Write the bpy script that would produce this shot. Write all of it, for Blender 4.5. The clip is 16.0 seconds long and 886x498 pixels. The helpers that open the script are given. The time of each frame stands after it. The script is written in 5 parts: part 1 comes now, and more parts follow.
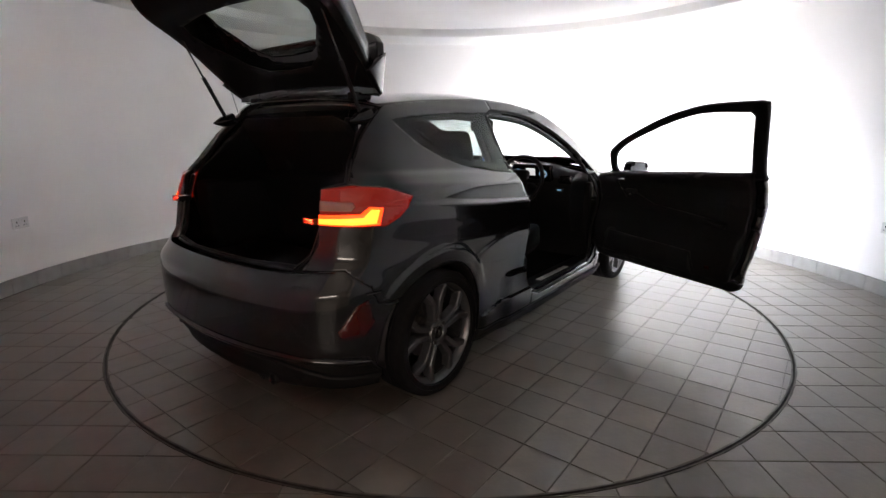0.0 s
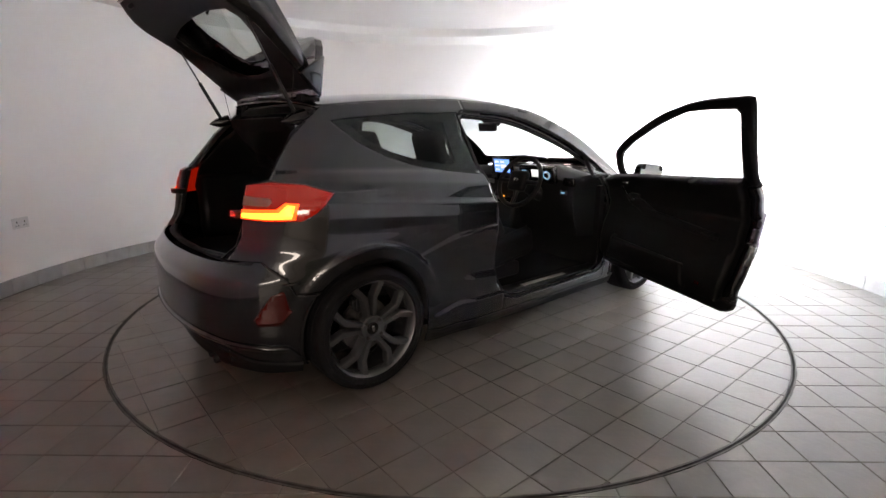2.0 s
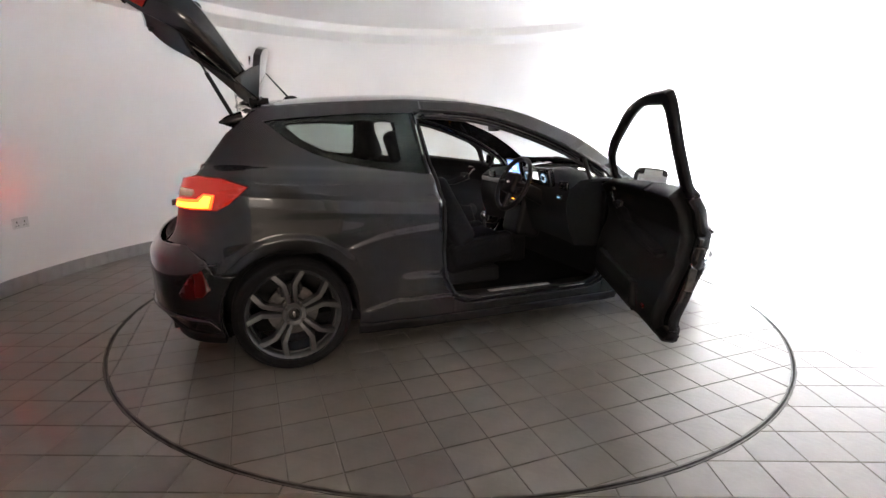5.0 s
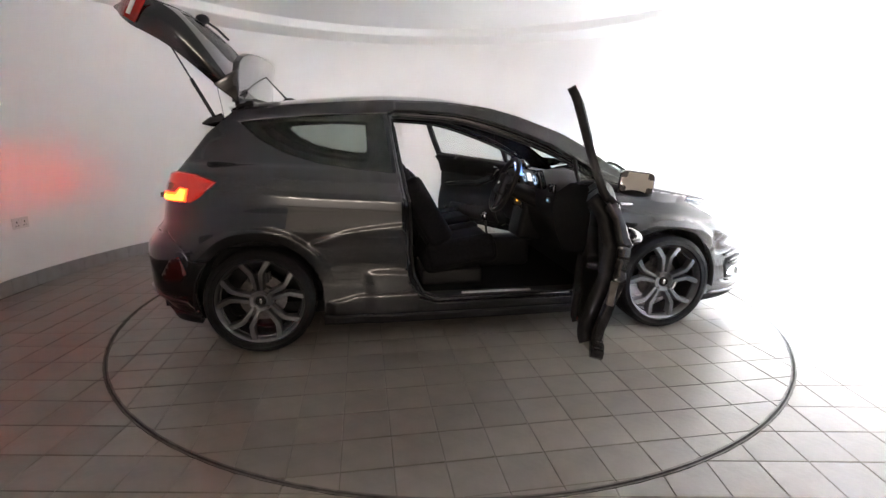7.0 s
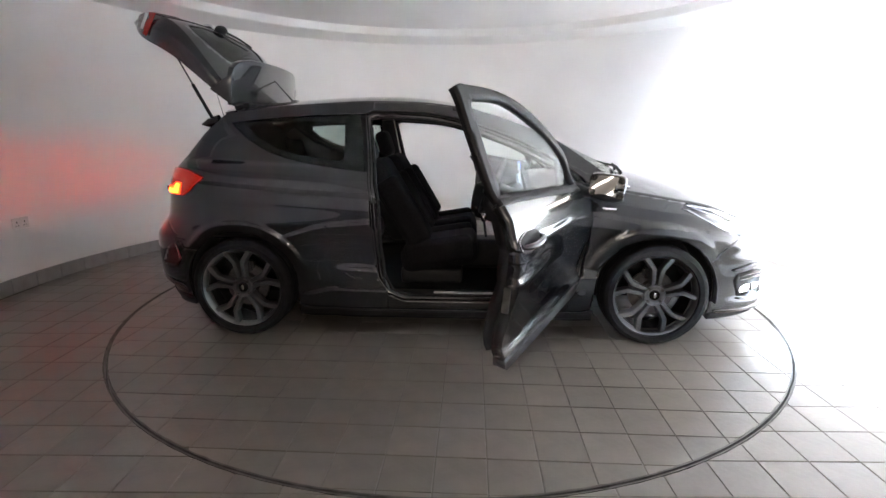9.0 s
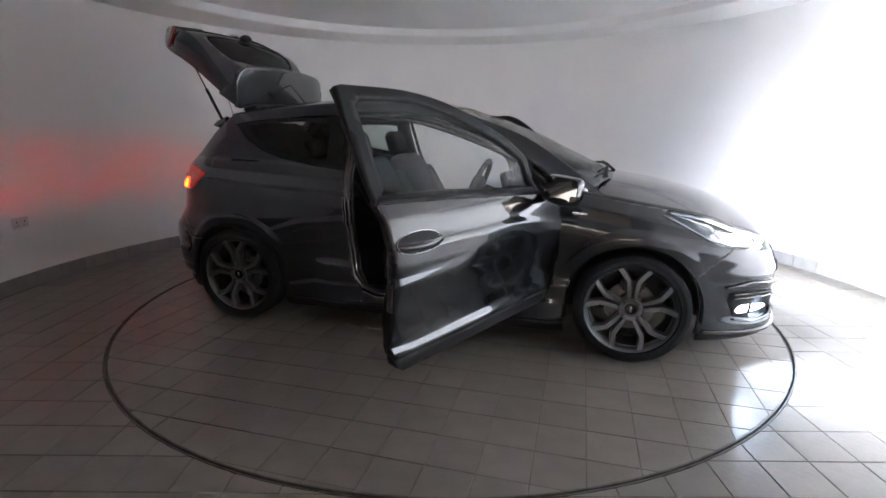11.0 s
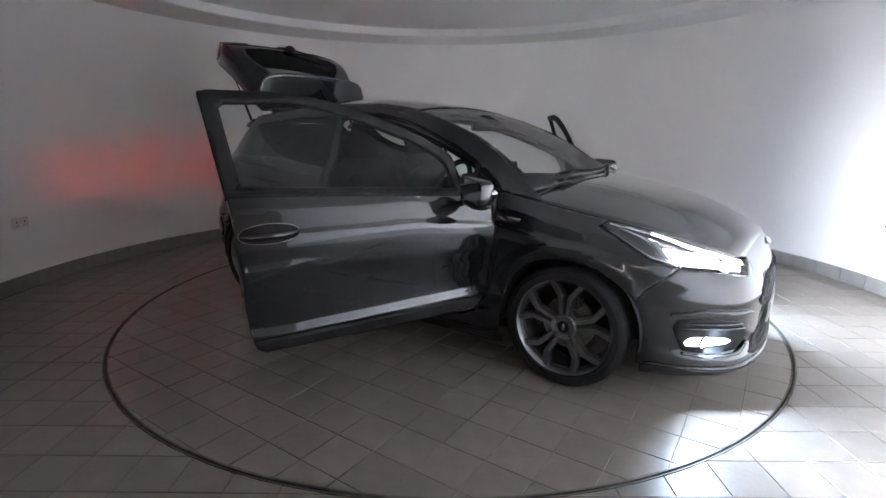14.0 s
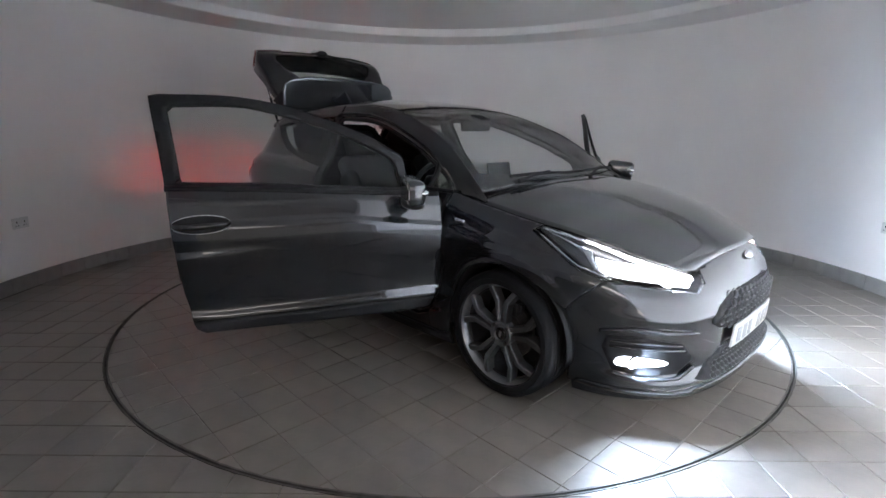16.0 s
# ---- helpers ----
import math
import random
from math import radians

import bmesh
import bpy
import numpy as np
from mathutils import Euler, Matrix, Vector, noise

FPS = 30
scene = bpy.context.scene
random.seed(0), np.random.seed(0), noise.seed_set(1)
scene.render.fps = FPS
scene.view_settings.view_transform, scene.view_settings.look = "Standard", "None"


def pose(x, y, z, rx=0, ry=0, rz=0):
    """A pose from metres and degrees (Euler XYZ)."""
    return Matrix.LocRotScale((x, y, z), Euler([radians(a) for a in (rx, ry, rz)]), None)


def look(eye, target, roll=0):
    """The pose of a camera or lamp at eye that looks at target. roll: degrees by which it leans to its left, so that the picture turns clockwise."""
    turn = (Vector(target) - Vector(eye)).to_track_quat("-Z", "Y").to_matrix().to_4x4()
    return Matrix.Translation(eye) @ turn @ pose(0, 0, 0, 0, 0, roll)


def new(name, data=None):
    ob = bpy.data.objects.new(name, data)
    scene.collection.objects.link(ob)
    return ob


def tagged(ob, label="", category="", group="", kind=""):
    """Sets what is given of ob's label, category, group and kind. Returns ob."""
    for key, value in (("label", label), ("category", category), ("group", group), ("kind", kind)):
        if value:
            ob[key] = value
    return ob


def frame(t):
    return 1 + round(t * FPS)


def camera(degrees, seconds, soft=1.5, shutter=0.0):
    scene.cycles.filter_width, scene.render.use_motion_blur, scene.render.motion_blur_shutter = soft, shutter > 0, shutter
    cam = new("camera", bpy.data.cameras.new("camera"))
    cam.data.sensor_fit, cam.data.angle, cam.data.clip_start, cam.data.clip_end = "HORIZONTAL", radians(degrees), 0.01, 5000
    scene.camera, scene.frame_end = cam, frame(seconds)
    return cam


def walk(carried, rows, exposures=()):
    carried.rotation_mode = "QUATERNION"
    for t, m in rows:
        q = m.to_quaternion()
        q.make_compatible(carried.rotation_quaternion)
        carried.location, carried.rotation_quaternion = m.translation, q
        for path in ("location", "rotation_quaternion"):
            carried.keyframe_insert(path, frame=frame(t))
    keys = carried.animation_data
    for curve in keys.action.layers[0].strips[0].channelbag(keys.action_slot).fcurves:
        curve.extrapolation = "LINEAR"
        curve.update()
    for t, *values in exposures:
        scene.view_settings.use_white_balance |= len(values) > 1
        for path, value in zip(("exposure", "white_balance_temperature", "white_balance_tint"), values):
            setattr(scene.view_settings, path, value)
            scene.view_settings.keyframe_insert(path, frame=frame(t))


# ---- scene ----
# The car stands on a turntable in a round white room; the camera stands still in the room's entrance.
SPEED, START = -6.164, 52.8
CAR_X, CAR_Y = 1.2267, 0.0697
ROOM_R, DISC_R, WALL_H, CAM_D, CAM_H = 3.43, 2.258, 2.40, 3.724, 1.2425
cam = camera(83.82, 16.0)
EYE = Matrix.Translation((0, -CAM_D, CAM_H)) @ Matrix.Rotation(0.010, 4, "Z") @ Matrix.Rotation(math.pi / 2 - 0.2315, 4, "X") @ Matrix.Rotation(0.0021, 4, "Z")
walk(cam, [(0.0, EYE), (16.0, EYE)], exposures=[(0.0, 1.0, 7850, 18), (2.0, 1.62, 7800, 18), (4.0, 2.0, 7800, 17), (7.0, 2.12, 7800, 17), (9.0, 1.85, 7450, 16), (11.5, 0.88, 7150, 17), (13.0, 0.74, 7150, 17), (16.0, 0.93, 6900, 15)])

# ---- light: the car's own lamps, and a weak added fill from behind the entrance ----
world = bpy.data.worlds.new("world")
scene.world = world
world.use_nodes = True
world.node_tree.nodes["Background"].inputs[0].default_value = (0.6, 0.65, 0.7, 1)
world.node_tree.nodes["Background"].inputs[1].default_value = 0.02
# unseen area lamp, added to lift walls and ceiling and to reflect in the doors
hall = bpy.data.lights.new("hall_daylight", "AREA")
hall.shape, hall.size, hall.size_y, hall.energy, hall.color = "RECTANGLE", 2.4, 0.36, 14.5, (1.0, 0.97, 0.93)
hall_fill_ob = new("hall_daylight", hall)
hall_fill_ob.matrix_world = look((0, -6.8, 1.25), (0, 1.0, 1.9))


# ---- materials ----
def material(name, color, rough=0.5, metal=0.0, coat=0.0, vary=0.0, scale=8.0, bump=0.0, bump_scale=200.0, emit=None, power=0.0, spec=0.5, random_tint=0.0, rough_vary=0.0):
    m = bpy.data.materials.new(name)
    m.use_nodes = True
    nt = m.node_tree
    b = nt.nodes["Principled BSDF"]
    b.inputs["Base Color"].default_value = (*color, 1)
    b.inputs["Roughness"].default_value = rough
    b.inputs["Metallic"].default_value = metal
    b.inputs["Coat Weight"].default_value = coat
    b.inputs["Coat Roughness"].default_value = 0.015
    b.inputs["Specular IOR Level"].default_value = spec
    tc = nt.nodes.new("ShaderNodeTexCoord")
    if vary or random_tint:
        n1 = nt.nodes.new("ShaderNodeTexNoise")
        n1.inputs["Scale"].default_value, n1.inputs["Detail"].default_value = scale, 6
        nt.links.new(tc.outputs["Object"], n1.inputs["Vector"])
        ramp = nt.nodes.new("ShaderNodeMapRange")
        ramp.inputs["From Min"].default_value, ramp.inputs["From Max"].default_value = 0.3, 0.7
        ramp.inputs["To Min"].default_value, ramp.inputs["To Max"].default_value = 1 - vary, 1 + vary
        nt.links.new(n1.outputs["Fac"], ramp.inputs["Value"])
        last = ramp.outputs["Result"]
        if random_tint:
            info = nt.nodes.new("ShaderNodeObjectInfo")
            r2 = nt.nodes.new("ShaderNodeMapRange")
            r2.inputs["To Min"].default_value, r2.inputs["To Max"].default_value = 1 - random_tint, 1 + random_tint
            nt.links.new(info.outputs["Random"], r2.inputs["Value"])
            mu = nt.nodes.new("ShaderNodeMath")
            mu.operation = "MULTIPLY"
            nt.links.new(last, mu.inputs[0])
            nt.links.new(r2.outputs["Result"], mu.inputs[1])
            last = mu.outputs[0]
        mix = nt.nodes.new("ShaderNodeVectorMath")
        mix.operation = "SCALE"
        mix.inputs[0].default_value = color
        nt.links.new(last, mix.inputs["Scale"])
        nt.links.new(mix.outputs[0], b.inputs["Base Color"])
    if rough_vary:
        n3 = nt.nodes.new("ShaderNodeTexNoise")
        n3.inputs["Scale"].default_value, n3.inputs["Detail"].default_value = scale * 0.6, 5
        nt.links.new(tc.outputs["Object"], n3.inputs["Vector"])
        r3 = nt.nodes.new("ShaderNodeMapRange")
        r3.inputs["To Min"].default_value, r3.inputs["To Max"].default_value = rough - rough_vary, rough + rough_vary
        nt.links.new(n3.outputs["Fac"], r3.inputs["Value"])
        nt.links.new(r3.outputs["Result"], b.inputs["Roughness"])
    if bump:
        n2 = nt.nodes.new("ShaderNodeTexNoise")
        n2.inputs["Scale"].default_value, n2.inputs["Detail"].default_value = bump_scale, 3
        nt.links.new(tc.outputs["Object"], n2.inputs["Vector"])
        bp = nt.nodes.new("ShaderNodeBump")
        bp.inputs["Strength"].default_value, bp.inputs["Distance"].default_value = bump, 0.003
        nt.links.new(n2.outputs["Fac"], bp.inputs["Height"])
        nt.links.new(bp.outputs["Normal"], b.inputs["Normal"])
    if emit:
        b.inputs["Emission Color"].default_value = (*emit, 1)
        b.inputs["Emission Strength"].default_value = power
    return m


def glass(name, color, rough=0.0, tint_alpha=0.25):
    """Thin glazing: a clear, slightly tinted pane with a mirror-like surface."""
    m = bpy.data.materials.new(name)
    m.use_nodes = True
    nt = m.node_tree
    nt.nodes.clear()
    out = nt.nodes.new("ShaderNodeOutputMaterial")
    t = nt.nodes.new("ShaderNodeBsdfTransparent")
    t.inputs[0].default_value = (*color, 1)
    g = nt.nodes.new("ShaderNodeBsdfGlossy")
    g.inputs["Roughness"].default_value = rough
    lw = nt.nodes.new("ShaderNodeLayerWeight")
    lw.inputs["Blend"].default_value = 0.5
    pw = nt.nodes.new("ShaderNodeMath")
    pw.operation = "POWER"
    pw.inputs[1].default_value = 4.5
    nt.links.new(lw.outputs["Facing"], pw.inputs[0])
    fr = nt.nodes.new("ShaderNodeMath")
    fr.operation = "MULTIPLY_ADD"
    fr.inputs[1].default_value, fr.inputs[2].default_value = 0.6, 0.022
    nt.links.new(pw.outputs[0], fr.inputs[0])
    mix = nt.nodes.new("ShaderNodeMixShader")
    nt.links.new(fr.outputs[0], mix.inputs[0])
    nt.links.new(t.outputs[0], mix.inputs[1])
    nt.links.new(g.outputs[0], mix.inputs[2])
    nt.links.new(mix.outputs[0], out.inputs[0])
    return m


WALL = material("wall_paint", (0.94, 0.912, 0.896), 0.42, vary=0.025, scale=1.3, bump=0.12, bump_scale=60, spec=0.45)
CEILING = material("ceiling_paint", (0.93, 0.91, 0.895), 0.7, vary=0.02, scale=1.0, bump=0.1, bump_scale=50)
SKIRT = material("skirting_tile", (0.25, 0.24, 0.23), 0.45, vary=0.08, scale=12, random_tint=0.05)
TILE = material("floor_tile", (0.157, 0.136, 0.118), 0.34, vary=0.10, scale=9, bump=0.25, bump_scale=40, random_tint=0.08, rough_vary=0.10)
GROUT = material("grout", (0.095, 0.083, 0.073), 0.85, vary=0.25, scale=6)
RING = material("ring_gap", (0.03, 0.028, 0.026), 0.7, vary=0.4, scale=20)
STEEL = material("ring_steel", (0.080, 0.073, 0.066), 0.6, metal=0.3, vary=0.4, scale=15)
# pale so that the unseen hall floor throws light up to the ceiling
HALL_FLOOR = material("hall_floor", (0.50, 0.47, 0.43), 0.5, vary=0.06, scale=4)
PAINT = material("grey_car_paint", (0.0215, 0.023, 0.0258), 0.22, metal=0.6, coat=1.0, vary=0.05, scale=700, spec=0.5)
BLACK = material("black_trim", (0.010, 0.010, 0.011), 0.55, spec=0.25, vary=0.15, scale=60, bump=0.1, bump_scale=400)
GLOSS = material("gloss_black", (0.010, 0.010, 0.011), 0.12, coat=0.6)
RUBBER = material("tyre_rubber", (0.008, 0.008, 0.009), 0.8, spec=0.2, vary=0.2, scale=40, bump=0.2, bump_scale=300)
ALLOY = material("grey_alloy", (0.15, 0.153, 0.16), 0.30, metal=0.75, coat=0.5, vary=0.08, scale=60)
DARK_ALLOY = material("dark_wheel_barrel", (0.03, 0.03, 0.032), 0.5, metal=0.5, vary=0.2, scale=30)
BRAKE = material("brake_metal", (0.12, 0.115, 0.11), 0.5, metal=0.9, vary=0.3, scale=30)
CHROME = material("chrome", (0.75, 0.76, 0.78), 0.12, metal=1.0)
CLOTH = material("seat_cloth", (0.008, 0.008, 0.009), 0.9, spec=0.12, vary=0.25, scale=60, bump=0.06, bump_scale=300)
CARPET = material("car_carpet", (0.006, 0.006, 0.0065), 0.95, spec=0.12, vary=0.25, scale=60, bump=0.08, bump_scale=300)
LINER = material("grey_headliner", (0.07, 0.07, 0.072), 0.9, vary=0.1, scale=60)
SILLPLATE = material("sill_plate_metal", (0.7, 0.7, 0.69), 0.42, metal=0.4, vary=0.1, scale=40)
WHITE = material("white_plastic", (0.72, 0.71, 0.69), 0.35, vary=0.03, scale=20)
PLATE = material("plate_white", (0.75, 0.75, 0.72), 0.4, vary=0.04, scale=30)
CLEAR = glass("clear_glass", (0.93, 0.955, 0.95))
PRIVACY = glass("rear_glass", (0.78, 0.82, 0.80))
LENS = glass("lamp_lens", (0.92, 0.94, 0.96), 0.02)
RED_LENS = material("red_lens", (0.07, 0.003, 0.002), 0.12, coat=1.0, emit=(1.0, 0.03, 0.01), power=0.075)
RED_DARK = material("red_reflector", (0.075, 0.003, 0.0025), 0.15, coat=0.8)
RED_LAMP = material("red_lamp_glass", (0.45, 0.02, 0.015), 0.15, coat=1.0)
TAIL_GLOW = material("tail_lamp_glow", (0.8, 0.1, 0.02), 0.3, emit=(1.0, 0.050, 0.010), power=1.7)
TAIL_CORE = material("tail_lamp_core", (0.9, 0.3, 0.05), 0.3, emit=(1.0, 0.22, 0.025), power=2.2)
HEAD_GLOW = material("head_lamp_glow", (0.9, 0.9, 0.9), 0.3, emit=(0.79, 0.895, 1.0), power=10500.0)
FOG_GLOW = material("fog_lamp_glow", (0.9, 0.9, 0.9), 0.3, emit=(0.50, 0.72, 1.0), power=4200.0)
# strong emitter added beside each tail lamp to throw its red patch on the wall
RED_THROW = material("red_throw", (0.8, 0.1, 0.05), 0.3, emit=(1.0, 0.03, 0.015), power=3400.0)
# daytime bar; also the lit look of reflector and projector tube, given as emission
DRL_REFLECTOR_GLOW = material("bar_and_reflector_glow", (0.9, 0.9, 0.9), 0.3, emit=(0.93, 0.96, 1.0), power=4.5)
FOG_BAR = material("fog_lamp_bar", (0.9, 0.9, 0.9), 0.3, emit=(0.75, 0.87, 1.0), power=6.0)
SCREEN = material("screen_glow", (0.01, 0.01, 0.02), 0.2, emit=(0.10, 0.25, 0.75), power=0.8)
DIAL = material("dial_glow", (0.02, 0.02, 0.02), 0.3, emit=(0.25, 0.60, 1.0), power=0.28)
DIAL_WHITE = material("display_white", (0.2, 0.2, 0.2), 0.3, emit=(0.8, 0.9, 1.0), power=0.35)
AMBER = material("amber_glow", (0.2, 0.08, 0.0), 0.3, emit=(1.0, 0.4, 0.05), power=1.2)


# ---- mesh helpers ----
def part(name, bm, mat, parent=None, label="", smooth=True, thick=0.0, offset=-1.0, bevel=0.0):
    """One mesh object out of a bmesh, under a thing or a part."""
    me = bpy.data.meshes.new(name)
    bm.normal_update()
    bm.to_mesh(me)
    bm.free()
    for m in (mat if isinstance(mat, (list, tuple)) else [mat]):
        me.materials.append(m)
    if smooth:
        me.polygons.foreach_set("use_smooth", [True] * len(me.polygons))
    ob = new(name, me)
    if parent is not None:
        ob.parent = parent
    if label:
        ob["label"] = label
    if thick:
        s = ob.modifiers.new("thickness", "SOLIDIFY")
        s.thickness, s.offset = thick, offset
        s.use_even_offset = False
    if bevel:
        b = ob.modifiers.new("round", "BEVEL")
        b.width, b.segments, b.limit_method, b.angle_limit = bevel, 3, "ANGLE", radians(30)
        b.harden_normals = False
    if smooth:
        me.set_sharp_from_angle(angle=radians(38))
    return ob


def empty(name, parent=None):
    ob = new(name)
    if parent is not None:
        ob.parent = parent
    return ob


def box(x0, x1, y0, y1, z0, z1, bm=None):
    bm = bm or bmesh.new()
    m = Matrix.Translation(((x0 + x1) / 2, (y0 + y1) / 2, (z0 + z1) / 2)) @ Matrix.Diagonal((abs(x1 - x0), abs(y1 - y0), abs(z1 - z0), 1))
    bmesh.ops.create_cube(bm, size=1, matrix=m)
    return bm


def cyl(p, q, r, r2=None, seg=16, bm=None, caps=True):
    bm = bm or bmesh.new()
    p, q = Vector(p), Vector(q)
    m = Matrix.Translation((p + q) / 2) @ (q - p).to_track_quat("Z", "Y").to_matrix().to_4x4()
    bmesh.ops.create_cone(bm, cap_ends=caps, segments=seg, radius1=r, radius2=r if r2 is None else r2, depth=(q - p).length, matrix=m)
    return bm


def ball(c, sx, sy, sz, bm=None, u=24, v=14):
    bm = bm or bmesh.new()
    bmesh.ops.create_uvsphere(bm, u_segments=u, v_segments=v, radius=1, matrix=Matrix.Translation(c) @ Matrix.Diagonal((sx, sy, sz, 1)))
    return bm


def tube(points, r, seg=10, closed=False, bm=None):
    """A round bar along a line of points."""
    bm = bm or bmesh.new()
    pts = [Vector(p) for p in points]
    n = len(pts)
    rings = []
    for i, p in enumerate(pts):
        a = pts[(i - 1) % n] if closed or i else p
        b = pts[(i + 1) % n] if closed or i < n - 1 else p
        d = (b - a).normalized()
        q = d.to_track_quat("Z", "Y").to_matrix() if abs(d.z) < 0.95 else d.to_track_quat("Z", "X").to_matrix()
        rr = r[i] if isinstance(r, (list, tuple)) else r
        rings.append([bm.verts.new(p + q @ Vector((rr * math.cos(2 * math.pi * k / seg), rr * math.sin(2 * math.pi * k / seg), 0))) for k in range(seg)])
    for i in range(n if closed else n - 1):
        a, b = rings[i], rings[(i + 1) % n]
        shift = min(range(seg), key=lambda s: (a[0].co - b[s].co).length)
        for k in range(seg):
            bm.faces.new((a[k], a[(k + 1) % seg], b[(k + 1 + shift) % seg], b[(k + shift) % seg]))
    if not closed:
        bm.faces.new(rings[0][::-1])
        bm.faces.new(rings[-1])
    return bm


def lathe(profile, seg=48, bm=None, axis_m=None):
    """Turned about z: a list of (radius, height)."""
    bm = bm or bmesh.new()
    m = axis_m or Matrix()
    rings = [[bm.verts.new(m @ Vector((r * math.cos(2 * math.pi * k / seg), r * math.sin(2 * math.pi * k / seg), z))) for k in range(seg)] for r, z in profile]
    for a, b in zip(rings, rings[1:]):
        for k in range(seg):
            bm.faces.new((a[k], a[(k + 1) % seg], b[(k + 1) % seg], b[k]))
    return bm


def clip(poly, axis, value, keep_less):
    out = []
    for i, p in enumerate(poly):
        q = poly[(i + 1) % len(poly)]
        a, b = (p[axis] - value, q[axis] - value) if keep_less else (value - p[axis], value - q[axis])
        if a <= 0:
            out.append(p)
        if (a < 0 < b) or (b < 0 < a):
            k = a / (a - b)
            out.append((p[0] + k * (q[0] - p[0]), p[1] + k * (q[1] - p[1])))
    return out


def area(poly):
    return 0.5 * sum(p[0] * q[1] - q[0] * p[1] for p, q in zip(poly, poly[1:] + poly[:1]))


def tidy(poly):
    """Takes doubled points and there-and-back spikes out of an outline."""
    pts = list(poly)
    changed = True
    while changed and len(pts) > 2:
        changed = False
        for i in range(len(pts)):
            a, b, c = pts[i - 1], pts[i], pts[(i + 1) % len(pts)]
            ux, uy, wx, wy = b[0] - a[0], b[1] - a[1], c[0] - b[0], c[1] - b[1]
            lu, lw = math.hypot(ux, uy), math.hypot(wx, wy)
            if lu < 1e-6 or (lw > 1e-6 and abs(ux * wy - uy * wx) < 1e-7 * max(lu * lw, 1e-6) * 100 and ux * wx + uy * wy < 0):
                pts.pop(i)
                changed = True
                break
    return pts


def patch(poly, place, du=0.04, dv=0.03, middle=(1.3, 0.0, 0.55)):
    """A flat outline, cut into small cells and laid on a curved surface by place(u, v); it faces away from the point middle."""
    bm = bmesh.new()
    cache = {}

    def vert(p):
        k = (round(p[0], 5), round(p[1], 5))
        if k not in cache:
            cache[k] = bm.verts.new(place(*k))
        return cache[k]
    u0, u1 = min(p[0] for p in poly), max(p[0] for p in poly)
    v0, v1 = min(p[1] for p in poly), max(p[1] for p in poly)
    for i in range(math.floor(u0 / du), math.ceil(u1 / du)):
        col = clip(clip(poly, 0, i * du, False), 0, (i + 1) * du, True)
        if len(col) < 3:
            continue
        for j in range(math.floor(v0 / dv), math.ceil(v1 / dv)):
            cell = clip(clip(col, 1, j * dv, False), 1, (j + 1) * dv, True)
            cell = tidy(cell)
            if len(cell) < 3 or abs(area(cell)) < 1e-7:
                continue
            vs = []
            for p in cell:
                w = vert(p)
                if w not in vs:
                    vs.append(w)
            if len(vs) < 3:
                continue
            try:
                bm.faces.new(vs)
            except ValueError:
                pass
    bm.normal_update()
    c = Vector(middle)
    if sum(f.normal.dot(f.calc_center_median() - c) * f.calc_area() for f in bm.faces) < 0:
        bmesh.ops.reverse_faces(bm, faces=bm.faces[:])
    return bm


def arc(cx, cz, r, a0, a1, n=24):
    return [(cx + r * math.cos(radians(a0 + (a1 - a0) * k / n)), cz + r * math.sin(radians(a0 + (a1 - a0) * k / n))) for k in range(n + 1)]


def table(pairs, soft=0.0, n=600):
    """A smooth curve through pairs of numbers, its corners rounded over the width soft."""
    xs, ys = np.array([p[0] for p in pairs]), np.array([p[1] for p in pairs])
    gx = np.linspace(xs[0], xs[-1], n)
    gy = np.interp(gx, xs, ys)
    if soft:
        w = max(1, int(soft / (gx[1] - gx[0])))
        k = np.hanning(2 * w + 1)
        pad = np.concatenate([gy[0] + (gy[0] - gy[1:w + 1][::-1]), gy, gy[-1] + (gy[-1] - gy[-w - 1:-1][::-1])])
        gy = np.convolve(pad, k / k.sum(), "valid")
    return lambda x: float(np.interp(x, gx, gy))


def flowing(points, n=5):
    """More points along an open line, so that it bends smoothly through the given ones."""
    p = [np.array(q, float) for q in points]
    p = [2 * p[0] - p[1]] + p + [2 * p[-1] - p[-2]]
    out = []
    for a, b, c, d in zip(p, p[1:], p[2:], p[3:]):
        for t in np.arange(n) / n:
            out.append(tuple(0.5 * (2 * b + (c - a) * t + (2 * a - 5 * b + 4 * c - d) * t * t + (3 * b - a - 3 * c + d) * t ** 3)))
    return out + [tuple(points[-1])]


def smooth01(a, b, x):
    t = min(1.0, max(0.0, (x - a) / (b - a)))
    return t * t * (3 - 2 * t)


# ---- the round room ----
def ring_wall(name, r0, r1, z0, z1, mat, gap=0.0, seg=160, label="", category="wall"):
    """A round wall with thickness, open by the angle gap (degrees each way) towards the entrance."""
    bm = bmesh.new()
    angles = [radians(-90 + gap + (360 - 2 * gap) * k / seg) for k in range(seg + 1)]
    cols = [[bm.verts.new((r * math.cos(a), r * math.sin(a), z)) for r, z in ((r0, z0), (r0, z1), (r1, z1), (r1, z0))] for a in angles]
    for a, b in zip(cols, cols[1:]):
        for k in range(4):
            bm.faces.new((a[k], a[(k + 1) % 4], b[(k + 1) % 4], b[k]))
    if gap:
        bm.faces.new(cols[0][::-1])
        bm.faces.new(cols[-1])
    bmesh.ops.recalc_face_normals(bm, faces=bm.faces[:])
    return tagged(part(name, bm, mat), label, category, kind="structure")


